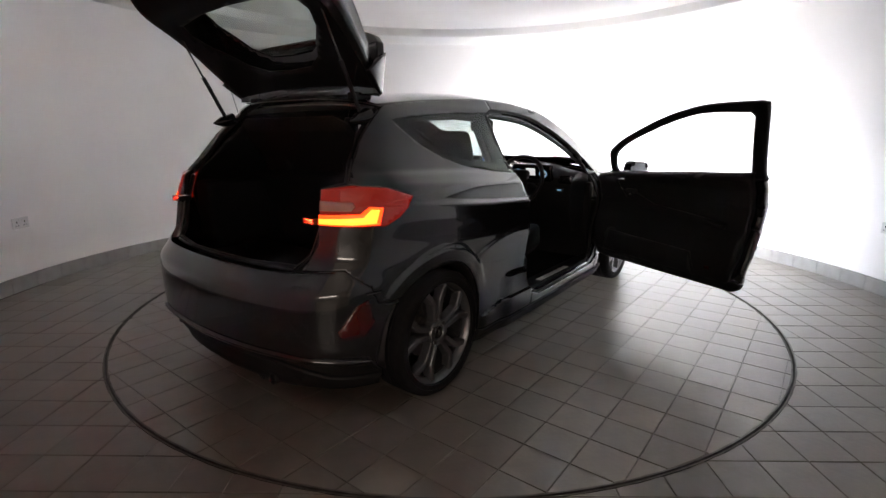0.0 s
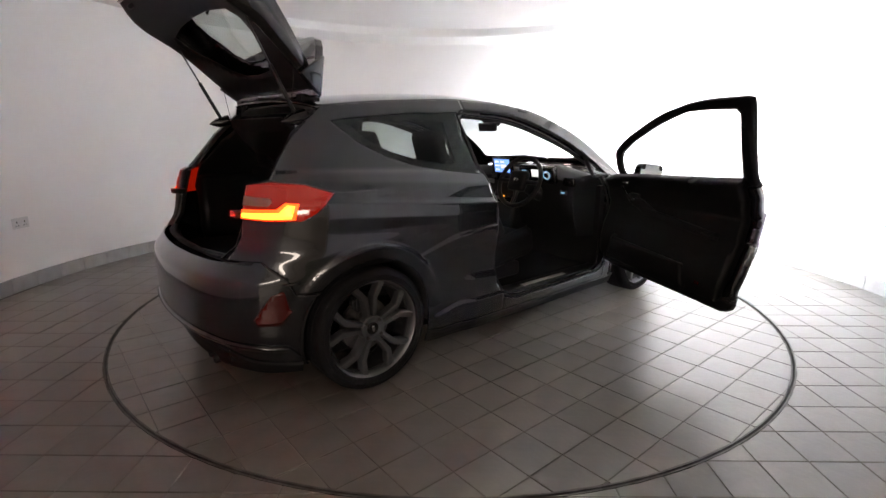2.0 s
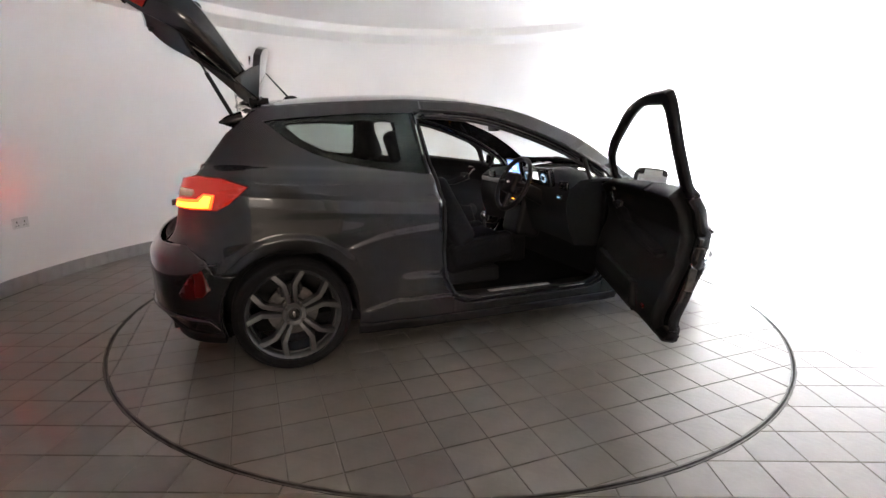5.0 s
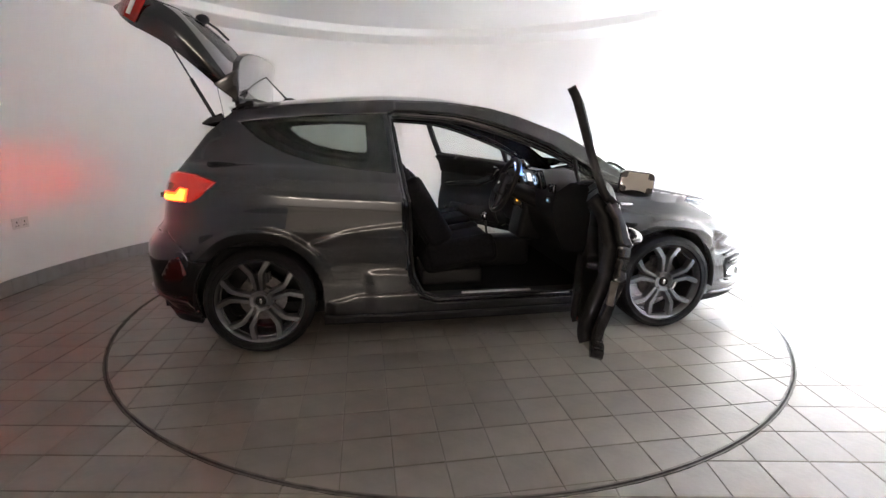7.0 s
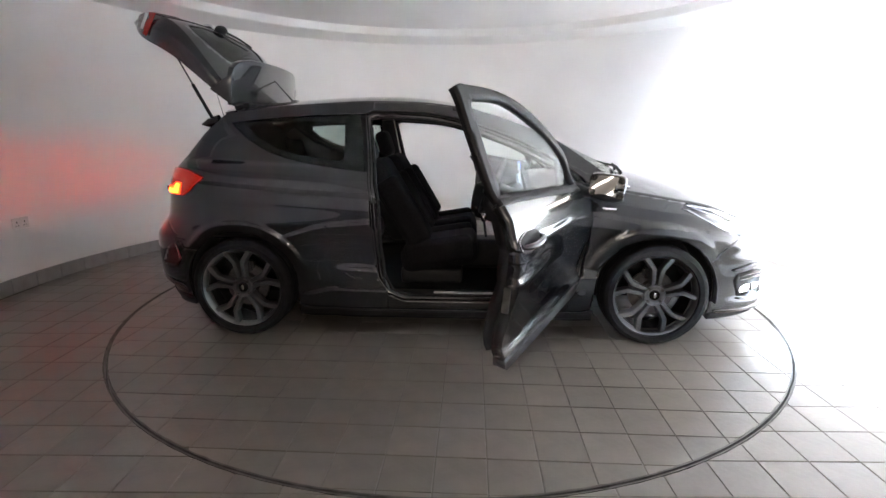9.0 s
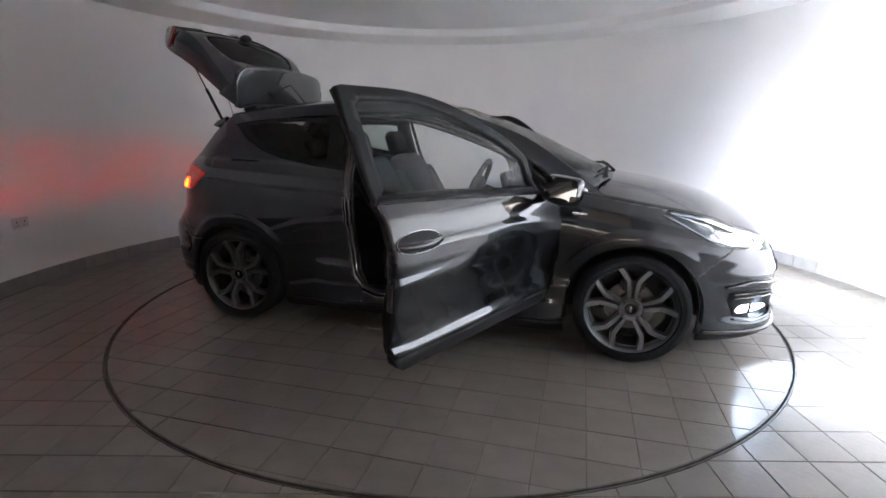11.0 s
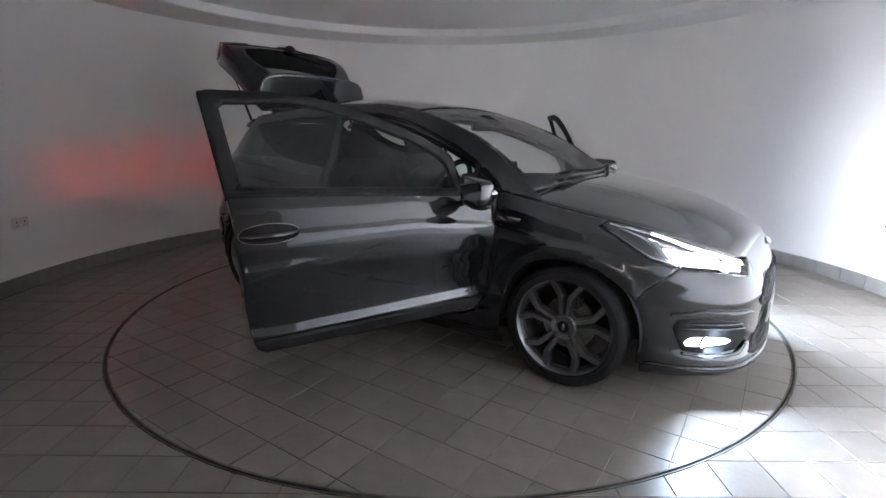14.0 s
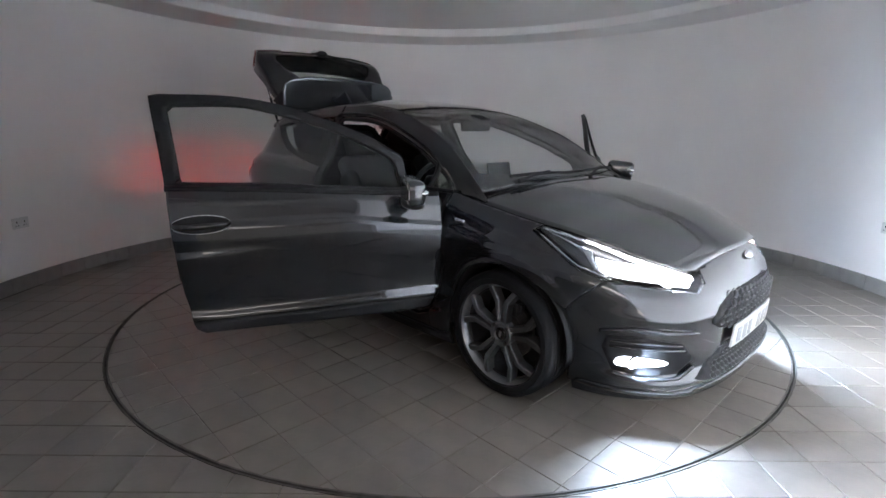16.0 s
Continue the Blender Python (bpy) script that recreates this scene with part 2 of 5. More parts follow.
GAP = 14.0
ring_wall("wall_round", ROOM_R, ROOM_R + 0.15, -0.02, WALL_H + 0.2, WALL, GAP, label="smooth white painted curved wall of a round room")
bm = bmesh.new()
lathe([(ROOM_R + 0.15, WALL_H + 0.001), (2.86, WALL_H), (2.85, WALL_H + 0.01), (2.85, WALL_H + 0.09), (0.001, WALL_H + 0.095)], 160, bm)
lathe([(ROOM_R + 0.15, WALL_H + 0.2), (0.001, WALL_H + 0.2)], 160, bm)
bmesh.ops.recalc_face_normals(bm, faces=bm.faces[:])
tagged(part("ceiling", bm, CEILING), "white plaster ceiling with a round recess in it", "ceiling", kind="structure")

# the hall behind the entrance, plain and never in view; added to keep light in
for nm, b in (("wall_hall_back", (-3.2, 3.2, -7.6, -7.45, -0.02, 3.3)), ("wall_hall_left", (-3.35, -3.2, -7.6, -2.4, -0.02, 3.3)), ("wall_hall_right", (3.2, 3.35, -7.6, -2.4, -0.02, 3.3))):
    tagged(part(nm, box(*b), WALL, smooth=False), "plain white painted wall of the entrance hall", "wall", kind="structure")
tagged(part("ceiling_hall", box(-3.2, 3.2, -7.45, -2.95, 3.0, 3.1), CEILING, smooth=False), "plain white ceiling of the entrance hall", "ceiling", kind="structure")
tagged(part("wall_over_entrance", box(-3.2, 3.2, -3.1, -2.95, WALL_H + 0.21, 3.0), WALL, smooth=False), "plain white wall above the round room's entrance", "wall", kind="structure")

floor = tagged(part("floor", lathe([(DISC_R + 0.011, -0.05), (DISC_R + 0.011, -0.004), (ROOM_R + 0.01, -0.004)], 160), GROUT), "beige square ceramic floor tiles with dark grout", "floor", kind="structure")
# assumed floor, pale only to bounce light into the round room
tagged(part("floor_hall", box(-3.3, 3.3, -7.5, -2.9, -0.06, -0.012), HALL_FLOOR, smooth=False), "unseen pale beige hall floor, added to bounce light", "floor", kind="structure")
tagged(part("floor_pit", lathe([(0.001, -0.06), (DISC_R + 0.03, -0.06)], 96), RING), "dark pit below the turntable", "floor", kind="structure")

# ---- turntable ----
turntable = tagged(empty("turntable"), "round turntable with beige square tiles and a dark steel rim", "turntable")
part("disc", lathe([(0.001, -0.05), (DISC_R - 0.012, -0.05), (DISC_R - 0.012, -0.004), (0.001, -0.004)], 160), GROUT, turntable)
part("rim", lathe([(DISC_R - 0.013, -0.05), (DISC_R - 0.013, 0.0005), (DISC_R - 0.006, 0.001), (DISC_R - 0.005, -0.05)], 200), STEEL, turntable, "thin worn steel rim")
tagged(part("floor_edge_trim", lathe([(DISC_R + 0.003, -0.05), (DISC_R + 0.004, 0.0015), (DISC_R + 0.010, 0.0015), (DISC_R + 0.012, -0.05)], 200), STEEL), "thin steel edging round the turntable", "edging", kind="structure")


# ---- car: the shape of the body ----
# Half plan of the body at its widest, from the nose round to the tail.
PLAN = [(3.33, 0), (3.326, 0.2), (3.30, 0.40), (3.235, 0.57), (3.09, 0.705), (2.93, 0.783), (2.7, 0.828), (2.49, 0.845), (2.2, 0.832), (1.8, 0.832), (1.2, 0.842), (0.6, 0.846), (0, 0.852), (-0.25, 0.832), (-0.44, 0.785), (-0.57, 0.70), (-0.66, 0.55), (-0.712, 0.33), (-0.735, 0)]


def dense_plan():
    pts = [(PLAN[1][0], -PLAN[1][1])] + PLAN + [(PLAN[-2][0], -PLAN[-2][1])]
    out = []
    for i in range(1, len(pts) - 2):
        a, b, c, d = (np.array(pts[k]) for k in (i - 1, i, i + 1, i + 2))
        n = max(4, int(np.linalg.norm(c - b) / 0.01))
        for t in np.arange(n) / n:
            out.append(0.5 * (2 * b + (c - a) * t + (2 * a - 5 * b + 4 * c - d) * t * t + (3 * b - a - 3 * c + d) * t ** 3))
    out.append(np.array(pts[-2]))
    return np.array(out)


DP = dense_plan()
DS = np.concatenate([[0], np.cumsum(np.linalg.norm(np.diff(DP, axis=0), axis=1))])
TAN = np.gradient(DP, DS, axis=0)
NORMAL = np.stack([-TAN[:, 1], TAN[:, 0]], 1) * -1.0
NORMAL /= np.linalg.norm(NORMAL, axis=1)[:, None]
if NORMAL[len(NORMAL) // 2][1] < 0:
    NORMAL = -NORMAL
LENGTH = float(DS[-1])


def s_at(x):
    """The way along the plan, from the nose, to the place x on the side."""
    return float(np.interp(-x, -DP[:, 0], DS))


def s_front(y):
    k = DP[:, 0] > 2.0
    return float(np.interp(y, DP[k, 1], DS[k]))


def s_rear(y):
    k = DP[:, 0] < 0.3
    return float(np.interp(-y, -DP[k, 1], DS[k]))


SIDE_IN = table([(0.10, 0.10), (0.16, 0.075), (0.21, 0.052), (0.28, 0.046), (0.36, 0.042), (0.50, 0.042), (0.62, 0.028), (0.70, 0.011), (0.78, 0.003), (0.842, 0.007), (0.856, 0.023), (0.94, 0.052), (1.0, 0.098), (1.03, 0.130), (1.37, 0.280), (1.45, 0.335), (1.6, 0.45)], 0.008)
FRONT_IN = table([(0.10, 0.06), (0.17, 0.03), (0.20, 0.0), (0.25, 0.004), (0.29, 0.03), (0.36, 0.022), (0.52, 0.014), (0.60, 0.045), (0.66, 0.085), (0.72, 0.135), (0.78, 0.22), (0.9, 0.42)], 0.02)
REAR_IN = table([(0.10, 0.13), (0.20, 0.10), (0.30, 0.045), (0.36, 0.006), (0.56, 0.0), (0.62, 0.008), (0.66, 0.04), (0.74, 0.095), (0.90, 0.125), (1.02, 0.165), (1.2, 0.27), (1.4, 0.41), (1.6, 0.5)], 0.02)
RISE = table([(0.25, 0.628), (0.30, 0.640), (0.38, 0.668), (0.48, 0.697), (0.60, 0.715), (0.75, 0.731), (1.0, 0.742), (1.4, 0.750)], 0.03)
LIFT = table([(-0.9, 0.11), (-0.2, 0.105), (0.0, 0.088), (0.40, 0.052), (0.80, 0.026), (1.3, 0.010), (2.0, 0.0), (3.4, 0.0)], 0.1)
DROP = table([(-1, 0), (1.6, 0.0), (2.2, 0.075), (2.665, 0.165), (3.0, 0.25), (3.4, 0.34)], 0.1)


def shell(s, z, off=0.0):
    """A point of the body's left half: s along the plan, z up, off metres proud of the skin."""
    x, y = np.interp(s, DS, DP[:, 0]), np.interp(s, DS, DP[:, 1])
    nx, ny = np.interp(s, DS, NORMAL[:, 0]), np.interp(s, DS, NORMAL[:, 1])
    wf = smooth01(s_at(2.80), s_front(0.60), s) if s < s_at(2.5) else 0.0
    wr = smooth01(s_at(-0.15), s_rear(0.56), s) if s > s_at(0.2) else 0.0
    zz = z + DROP(x) * smooth01(0.45, 0.78, z)
    zz -= LIFT(x) * smooth01(0.70, 0.82, z) * smooth01(1.22, 0.96, z)
    side = SIDE_IN(zz)
    for cx in (0.0, 2.493):
        r = math.hypot(x - cx, z - 0.31)
        side -= 0.015 * smooth01(0.432, 0.412, r) * smooth01(0.33, 0.36, r) * smooth01(0.38, 0.62, z)
    if 0.26 < x < 1.35:
        line = RISE(x)
        side -= 0.010 * smooth01(line + 0.009, line - 0.007, z) * smooth01(0.38, 0.62, z) * smooth01(0.26, 0.33, x) * smooth01(1.35, 0.85, x)
    if 0.36 < x < 2.4:
        low_line = 0.448 + 0.024 * smooth01(1.0, 0.7, x)
        side -= 0.017 * smooth01(low_line, low_line - 0.040, z) * smooth01(0.56, 0.68, x) * smooth01(2.4, 2.2, x)
        sill_line = 0.317 - 0.040 * smooth01(0.60, 0.37, x)
        side -= 0.012 * smooth01(sill_line + 0.006, sill_line - 0.008, z) * smooth01(0.36, 0.42, x) * smooth01(2.12, 2.05, x)
    front = FRONT_IN(z) * (1 - 0.5 * smooth01(0.5, 0.6, z) * (1 - smooth01(0.0, 0.42, y)))
    inset = side * (1 - wf - wr) + front * wf + REAR_IN(z) * wr
    return Vector((x - nx * (inset - off), y - ny * (inset - off), z))


def both(place):
    return place, lambda u, v: Vector((place(u, v).x, -place(u, v).y, place(u, v).z))


def xz(points):
    """Side outlines, given as (x, z), in the body's own measure."""
    return [(s_at(x), z) for x, z in points]


def panel(name, poly, parent, mat=None, label="", sides=(1, -1), off=0.0, thick=0.012, du=0.035, dv=0.025):
    """Panels that follow the shell, on the left (1) and the right (-1) side."""
    made = []
    for sd in sides:
        def place(u, v):
            p = shell(u, v, off)
            return Vector((p.x, p.y * sd, p.z))
        bm = patch(poly, place, du, dv)
        made.append(part(name, bm, mat or PAINT, parent, label, thick=thick))
    return made


car = tagged(empty("car"), "dark grey three-door hatchback with open doors and raised tailgate", "car")

TOP = table([(-0.4, 1.29), (-0.12, 1.362), (0.2, 1.395), (0.72, 1.427), (1.1, 1.421), (1.4, 1.384), (1.56, 1.340), (1.84, 1.236), (2.0, 1.144), (2.3, 0.925)], 0.12)
RIDGE = table([(-0.4, 1.37), (-0.1, 1.418), (0.2, 1.448), (0.5, 1.471), (0.8, 1.481), (1.05, 1.471), (1.3, 1.434), (1.56, 1.363), (1.84, 1.257), (2.15, 1.112), (2.45, 0.965)], 0.12)
FENDER = table([(1.9, 0.945), (2.15, 0.925), (2.336, 0.90), (2.665, 0.848), (2.8, 0.824), (2.92, 0.795), (3.04, 0.762), (3.10, 0.745), (3.235, 0.706), (3.295, 0.674), (3.33, 0.66)], 0.04)
CREST = table([(2.0, 2.05), (2.3, 2.345), (2.6, 2.64), (2.9, 2.93), (3.09, 3.095), (3.235, 3.195), (3.295, 3.25), (3.33, 3.28)], 0.05)
HOOD = table([(2.0, 1.03), (2.2, 1.014), (2.45, 0.989), (2.7, 0.948), (2.95, 0.885), (3.1, 0.826), (3.25, 0.753), (3.3, 0.70)], 0.1)


def roof_at(x, k, off=0.0):
    """Roof and windscreen: k runs from -1 at the right gutter to 1 at the left one."""
    y = shell(s_at(x), TOP(x)).y
    z0, z1 = TOP(x), RIDGE(x)
    return Vector((x, y * k, z1 - (z1 - z0) * abs(k) ** 3.2 + off))


def hood_at(x, k, off=0.0):
    e = shell(s_at(x), FENDER(x))
    xc = CREST(x)
    z0, z1 = FENDER(x), HOOD(xc)
    return Vector((e.x + (xc - e.x) * (1 - abs(k) ** 1.8), e.y * k, z1 - (z1 - z0) * abs(k) ** 2.9 + off))


def hood_line(x):
    return (s_at(x), FENDER(x))


# side panels
ARCH = 0.352
DOOR_GAP = [(0.815, 0.86), (0.80, 0.93), (0.752, 1.345), (0.80, 1.362), (1.15, 1.346), (1.42, 1.285), (1.70, 1.182), (1.90, 1.08), (2.02, 1.0), (2.07, 0.93), (2.075, 0.60), (2.05, 0.42), (1.98, 0.30), (1.90, 0.262), (1.0, 0.262), (0.905, 0.30), (0.85, 0.38), (0.825, 0.55)]
DOOR_GAP = DOOR_GAP[:3] + flowing(DOOR_GAP[3:10], 4) + DOOR_GAP[10:]
QUARTER_GLASS = [(-0.085, 1.296), (0.03, 1.205), (0.17, 1.13), (0.33, 1.08), (0.55, 1.045), (0.775, 1.018), (0.722, 1.352), (0.45, 1.347), (0.10, 1.320), (-0.03, 1.306)]
quarter = [(0.905, 0.30), (0.85, 0.38), (0.825, 0.55), (0.815, 0.86), (0.80, 0.93), (0.79, 1.018)]
quarter += [(0.775, 1.018)] + QUARTER_GLASS[4::-1] + QUARTER_GLASS[:5:-1]
quarter += [(0.745, 1.352), (0.752, 1.358), (0.80, 1.374), (0.80, TOP(0.8))] + [(x, TOP(x)) for x in np.linspace(0.76, -0.12, 23)]
quarter += [(-0.20, 1.315), (-0.30, 1.23), (-0.395, 1.12), (-0.455, 1.038), (-0.30, 1.025), (-0.180, 0.985), (-0.27, 0.905), (-0.33, 0.875), (-0.595, 0.877), (-0.60, 0.80), (-0.64, 0.703), (-0.505, 0.703), (-0.405, 0.623), (-0.37, 0.55)]
quarter += arc(0, 0.31, ARCH, 137, 0, 28)[0:] + [(0.352, 0.20), (0.40, 0.165), (0.905, 0.165)]
panel("rear_quarter_panel", xz(quarter), car, du=0.018, dv=0.009)
cant = flowing([(0.80, 1.374), (1.15, 1.358), (1.42, 1.297), (1.70, 1.194), (1.90, 1.092), (2.03, 1.005), (2.085, 0.95)], 4) + [(2.30, 0.912), (2.30, TOP(2.3))] + [(x, TOP(x)) for x in np.linspace(2.25, 0.8, 37)]
panel("windscreen_pillar", xz(cant), car, du=0.02, dv=0.012)
fender = [(2.085, 0.95), (2.085, 0.60), (2.06, 0.42), (1.99, 0.29), (1.99, 0.165), (2.12, 0.165), (2.14, 0.31)] + arc(2.493, 0.31, ARCH, 180, 30, 28)[1:] + [(2.86, 0.56), (2.98, 0.665), (2.86, 0.700), (2.72, 0.778), (2.62, 0.823), (2.66, FENDER(2.66)), (2.5, FENDER(2.5)), (2.336, FENDER(2.336)), (2.30, 0.905)]
panel("front_fender", xz(fender), car, du=0.02, dv=0.014)
panel("sill", xz([(0.905, 0.165), (0.905, 0.285), (1.0, 0.25), (1.90, 0.25), (1.99, 0.285), (1.99, 0.165)]), car, du=0.03, dv=0.01)
panel("sill_skirt", xz([(0.345, 0.13), (0.345, 0.20), (0.42, 0.185), (2.08, 0.185), (2.14, 0.20), (2.14, 0.13)]), car, BLACK, "black lower side skirt", off=0.012)
panel("quarter_window", xz(QUARTER_GLASS), car, PRIVACY, "tinted fixed rear side window", off=-0.004, thick=0.004)
inner = [(0.02, 1.285), (0.10, 1.21), (0.22, 1.15), (0.36, 1.11), (0.52, 1.085), (0.64, 1.075), (0.63, 1.30), (0.42, 1.31), (0.15, 1.298)]
frit = QUARTER_GLASS + [QUARTER_GLASS[0]] + [inner[0]] + inner[:0:-1] + [inner[0]]
panel("window_border", xz(frit), car, GLOSS, "black printed window border", off=-0.0095, thick=0.002)

# painted flange and rubber seal round each door opening
for sd in (1, -1):
    flange, seal_line = bmesh.new(), []
    cx, cz = 1.35, 0.80
    rim_pts = []
    for (xa, za), (xb, zb) in zip(DOOR_GAP, DOOR_GAP[1:] + DOOR_GAP[:1]):
        n = max(1, int(math.hypot(xb - xa, zb - za) / 0.05))
        rim_pts += [(xa + (xb - xa) * k / n, za + (zb - za) * k / n) for k in range(n)]
    rings = []
    for x, z in rim_pts:
        d = Vector((cx - x, cz - z)).normalized()
        p = shell(s_at(x), z, -0.010)
        q = shell(s_at(x + 0.012 * d.x), z + 0.012 * d.y, -0.034)
        up = 0.25 if z < 0.34 else 1.0
        w = shell(s_at(x + 0.042 * d.x), z + 0.042 * d.y * up, -0.042)
        rings.append([flange.verts.new((v.x, v.y * sd, v.z)) for v in (p, q, w)])
        seal_line.append((w.x, w.y * sd, w.z))
    for a, b in zip(rings, rings[1:] + rings[:1]):
        for k in range(2):
            flange.faces.new((a[k], a[k + 1], b[k + 1], b[k]))
    bmesh.ops.recalc_face_normals(flange, faces=flange.faces[:])
    part("door_opening_flange", flange, PAINT, car, "grey painted flange of the door opening", thick=0.003, offset=0)
    part("door_seal", tube(seal_line, 0.009, 8, closed=True), BLACK, car, "black rubber door seal")

# roof, windscreen, bonnet
bm = patch([(-0.12, -1), (1.42, -1), (1.40, -0.5), (1.38, 0), (1.40, 0.5), (1.42, 1), (-0.12, 1), (-0.19, 0.6), (-0.21, 0), (-0.19, -0.6)], lambda u, v: roof_at(u, v), 0.04, 0.05)
part("roof", bm, PAINT, car, thick=0.012)
WS = [(1.425, -0.995), (1.405, -0.5), (1.385, 0), (1.405, 0.5), (1.425, 0.995), (2.25, 0.995), (2.36, 0.6), (2.41, 0), (2.36, -0.6), (2.25, -0.995)]
part("windscreen", patch(WS, lambda u, v: roof_at(u, v, -0.004), 0.04, 0.05), CLEAR, car, "clear raked windscreen", thick=0.005).visible_shadow = False
band = [(1.425, -0.995), (1.405, -0.5), (1.385, 0), (1.405, 0.5), (1.425, 0.995), (2.25, 0.995), (2.36, 0.6), (2.41, 0), (2.36, -0.6), (2.25, -0.995), (1.425, -0.995), (1.46, -0.91), (2.16, -0.91), (2.26, -0.6), (2.30, 0), (2.26, 0.6), (2.16, 0.91), (1.46, 0.91), (1.44, 0.5), (1.42, 0), (1.44, -0.5), (1.46, -0.91)]
part("windscreen_border", patch(band, lambda u, v: roof_at(u, v, -0.012), 0.04, 0.05), GLOSS, car, "black printed windscreen border", thick=0.002)
hood_poly = [(2.24, -0.99), (3.29, -0.99), (3.292, 0), (3.29, 0.99), (2.24, 0.99), (2.29, 0.6), (2.31, 0), (2.29, -0.6)]
part("bonnet", patch(hood_poly, lambda u, v: hood_at(u, v), 0.03, 0.05), PAINT, car, "smooth sloping grey bonnet", thick=0.012)
part("cowl", patch([(2.20, -0.97), (2.36, -0.97), (2.38, -0.6), (2.39, 0), (2.38, 0.6), (2.36, 0.97), (2.20, 0.97), (2.27, 0.6), (2.30, 0), (2.27, -0.6)], lambda u, v: hood_at(u, v, -0.02), 0.05, 0.1), BLACK, car, "black plastic cowl below the windscreen", thick=0.01)

# front bumper, both halves in one
SF = s_at(2.86)
NOSE_TOP = [(s_front(0.0), 0.744), (s_front(0.14), 0.741), (s_front(0.28), 0.724), (s_front(0.40), 0.686), (s_front(0.415), 0.645), (s_front(0.47), 0.611), (s_front(0.58), 0.628), (s_at(3.05), 0.653), (s_at(2.98), 0.663), (s_at(2.86), 0.56)]
half_nose = [(0.0, 0.175)] + [(s_front(0.36), 0.175), (s_front(0.55), 0.18), (s_at(2.84), 0.18)] + [(s_at(2.845), 0.31), (s_at(2.80), 0.486)] + NOSE_TOP[::-1]
half_nose[4:6] = [(s_at(x), z) for x, z in arc(2.493, 0.31, ARCH + 0.003, -8, 30, 6)]
full = [p for p in half_nose] + [(-u, v) for u, v in half_nose[::-1]]


def nose(u, v, off=0.0):
    p = shell(abs(u), v, off)
    return Vector((p.x, p.y if u >= 0 else -p.y, p.z))


part("front_bumper", patch(full, nose, 0.02, 0.014), PAINT, car, "grey front bumper with sharp creases", thick=0.012)

# rear bumper
half_tail = [(LENGTH, 0.215), (s_rear(0.5), 0.21), (s_rear(0.70), 0.21), (s_at(-0.33), 0.20)] + [(s_at(x), z) for x, z in arc(0, 0.31, ARCH + 0.003, 198, 140, 8)] + [(s_at(-0.375), 0.55), (s_at(-0.405), 0.622), (s_at(-0.505), 0.702), (s_rear(0.5), 0.69), (LENGTH, 0.69)]
ftail = half_tail + [(2 * LENGTH - u, v) for u, v in half_tail[::-1]]


def tail(u, v, off=0.0):
    p = shell(u if u <= LENGTH else 2 * LENGTH - u, v, off)
    return Vector((p.x, p.y if u <= LENGTH else -p.y, p.z))


part("rear_bumper", patch(ftail, tail, 0.02, 0.014), PAINT, car, "grey rear bumper", thick=0.012)

# ---- bumper details ----
def strip(name, poly, place, mat, parent, label="", off=0.004, thick=0.01, du=0.03, dv=0.02):
    return part(name, patch(poly, lambda u, v: place(u, v, off), du, dv), mat, parent, label, thick=thick)


def mirror_poly(half):
    """A front outline from its left half, which starts and ends on the centre line."""
    return half + [(-u, v) for u, v in half[::-1]]


upper_grille = mirror_poly([(0, 0.437), (s_front(0.30), 0.440), (s_front(0.36), 0.452), (s_front(0.41), 0.478), (s_front(0.415), 0.495), (s_front(0.36), 0.545), (s_front(0.25), 0.584), (0, 0.602)])
grille = strip("upper_grille", upper_grille, nose, BLACK, car, "black honeycomb radiator grille", 0.003)
hexes = bmesh.new()
for row in range(5):
    for col in range(-9, 10):
        u, v = (col + 0.5 * (row % 2)) * 0.048, 0.456 + row * 0.0305
        if abs(u) > min(0.315 + 1.3 * (v - 0.44), 0.375 - 1.6 * (v - 0.50)):
            continue
        ring_o = [nose(u + 0.0265 * math.cos(radians(60 * k + 30)), v + 0.0195 * math.sin(radians(60 * k + 30)), 0.016) for k in range(6)]
        ring_i = [nose(u + 0.0205 * math.cos(radians(60 * k + 30)), v + 0.0145 * math.sin(radians(60 * k + 30)), 0.010) for k in range(6)]
        vo, vi = [hexes.verts.new(p) for p in ring_o], [hexes.verts.new(p) for p in ring_i]
        for k in range(6):
            hexes.faces.new((vo[k], vo[(k + 1) % 6], vi[(k + 1) % 6], vi[k]))
part("honeycomb_mesh", hexes, material("grille_plastic", (0.030, 0.030, 0.032), 0.35, spec=0.5), grille, smooth=False)
lower_grille = mirror_poly([(0, 0.238), (s_front(0.44), 0.238), (s_front(0.49), 0.255), (s_front(0.31), 0.345), (0, 0.350)])
low = strip("lower_grille", lower_grille, nose, BLACK, car, "black lower air intake mesh", 0.003)
hexes = bmesh.new()
for row in range(5):
    for col in range(-12, 13):
        u, v = (col + 0.5 * (row % 2)) * 0.036, 0.252 + row * 0.021
        if abs(u) > 0.45 - 1.6 * (v - 0.24):
            continue
        ring_o = [nose(u + 0.019 * math.cos(radians(60 * k + 30)), v + 0.0135 * math.sin(radians(60 * k + 30)), 0.014) for k in range(6)]
        ring_i = [nose(u + 0.015 * math.cos(radians(60 * k + 30)), v + 0.0105 * math.sin(radians(60 * k + 30)), 0.010) for k in range(6)]
        vo, vi = [hexes.verts.new(p) for p in ring_o], [hexes.verts.new(p) for p in ring_i]
        for k in range(6):
            hexes.faces.new((vo[k], vo[(k + 1) % 6], vi[(k + 1) % 6], vi[k]))
part("honeycomb_mesh", hexes, bpy.data.materials["grille_plastic"], low, smooth=False)
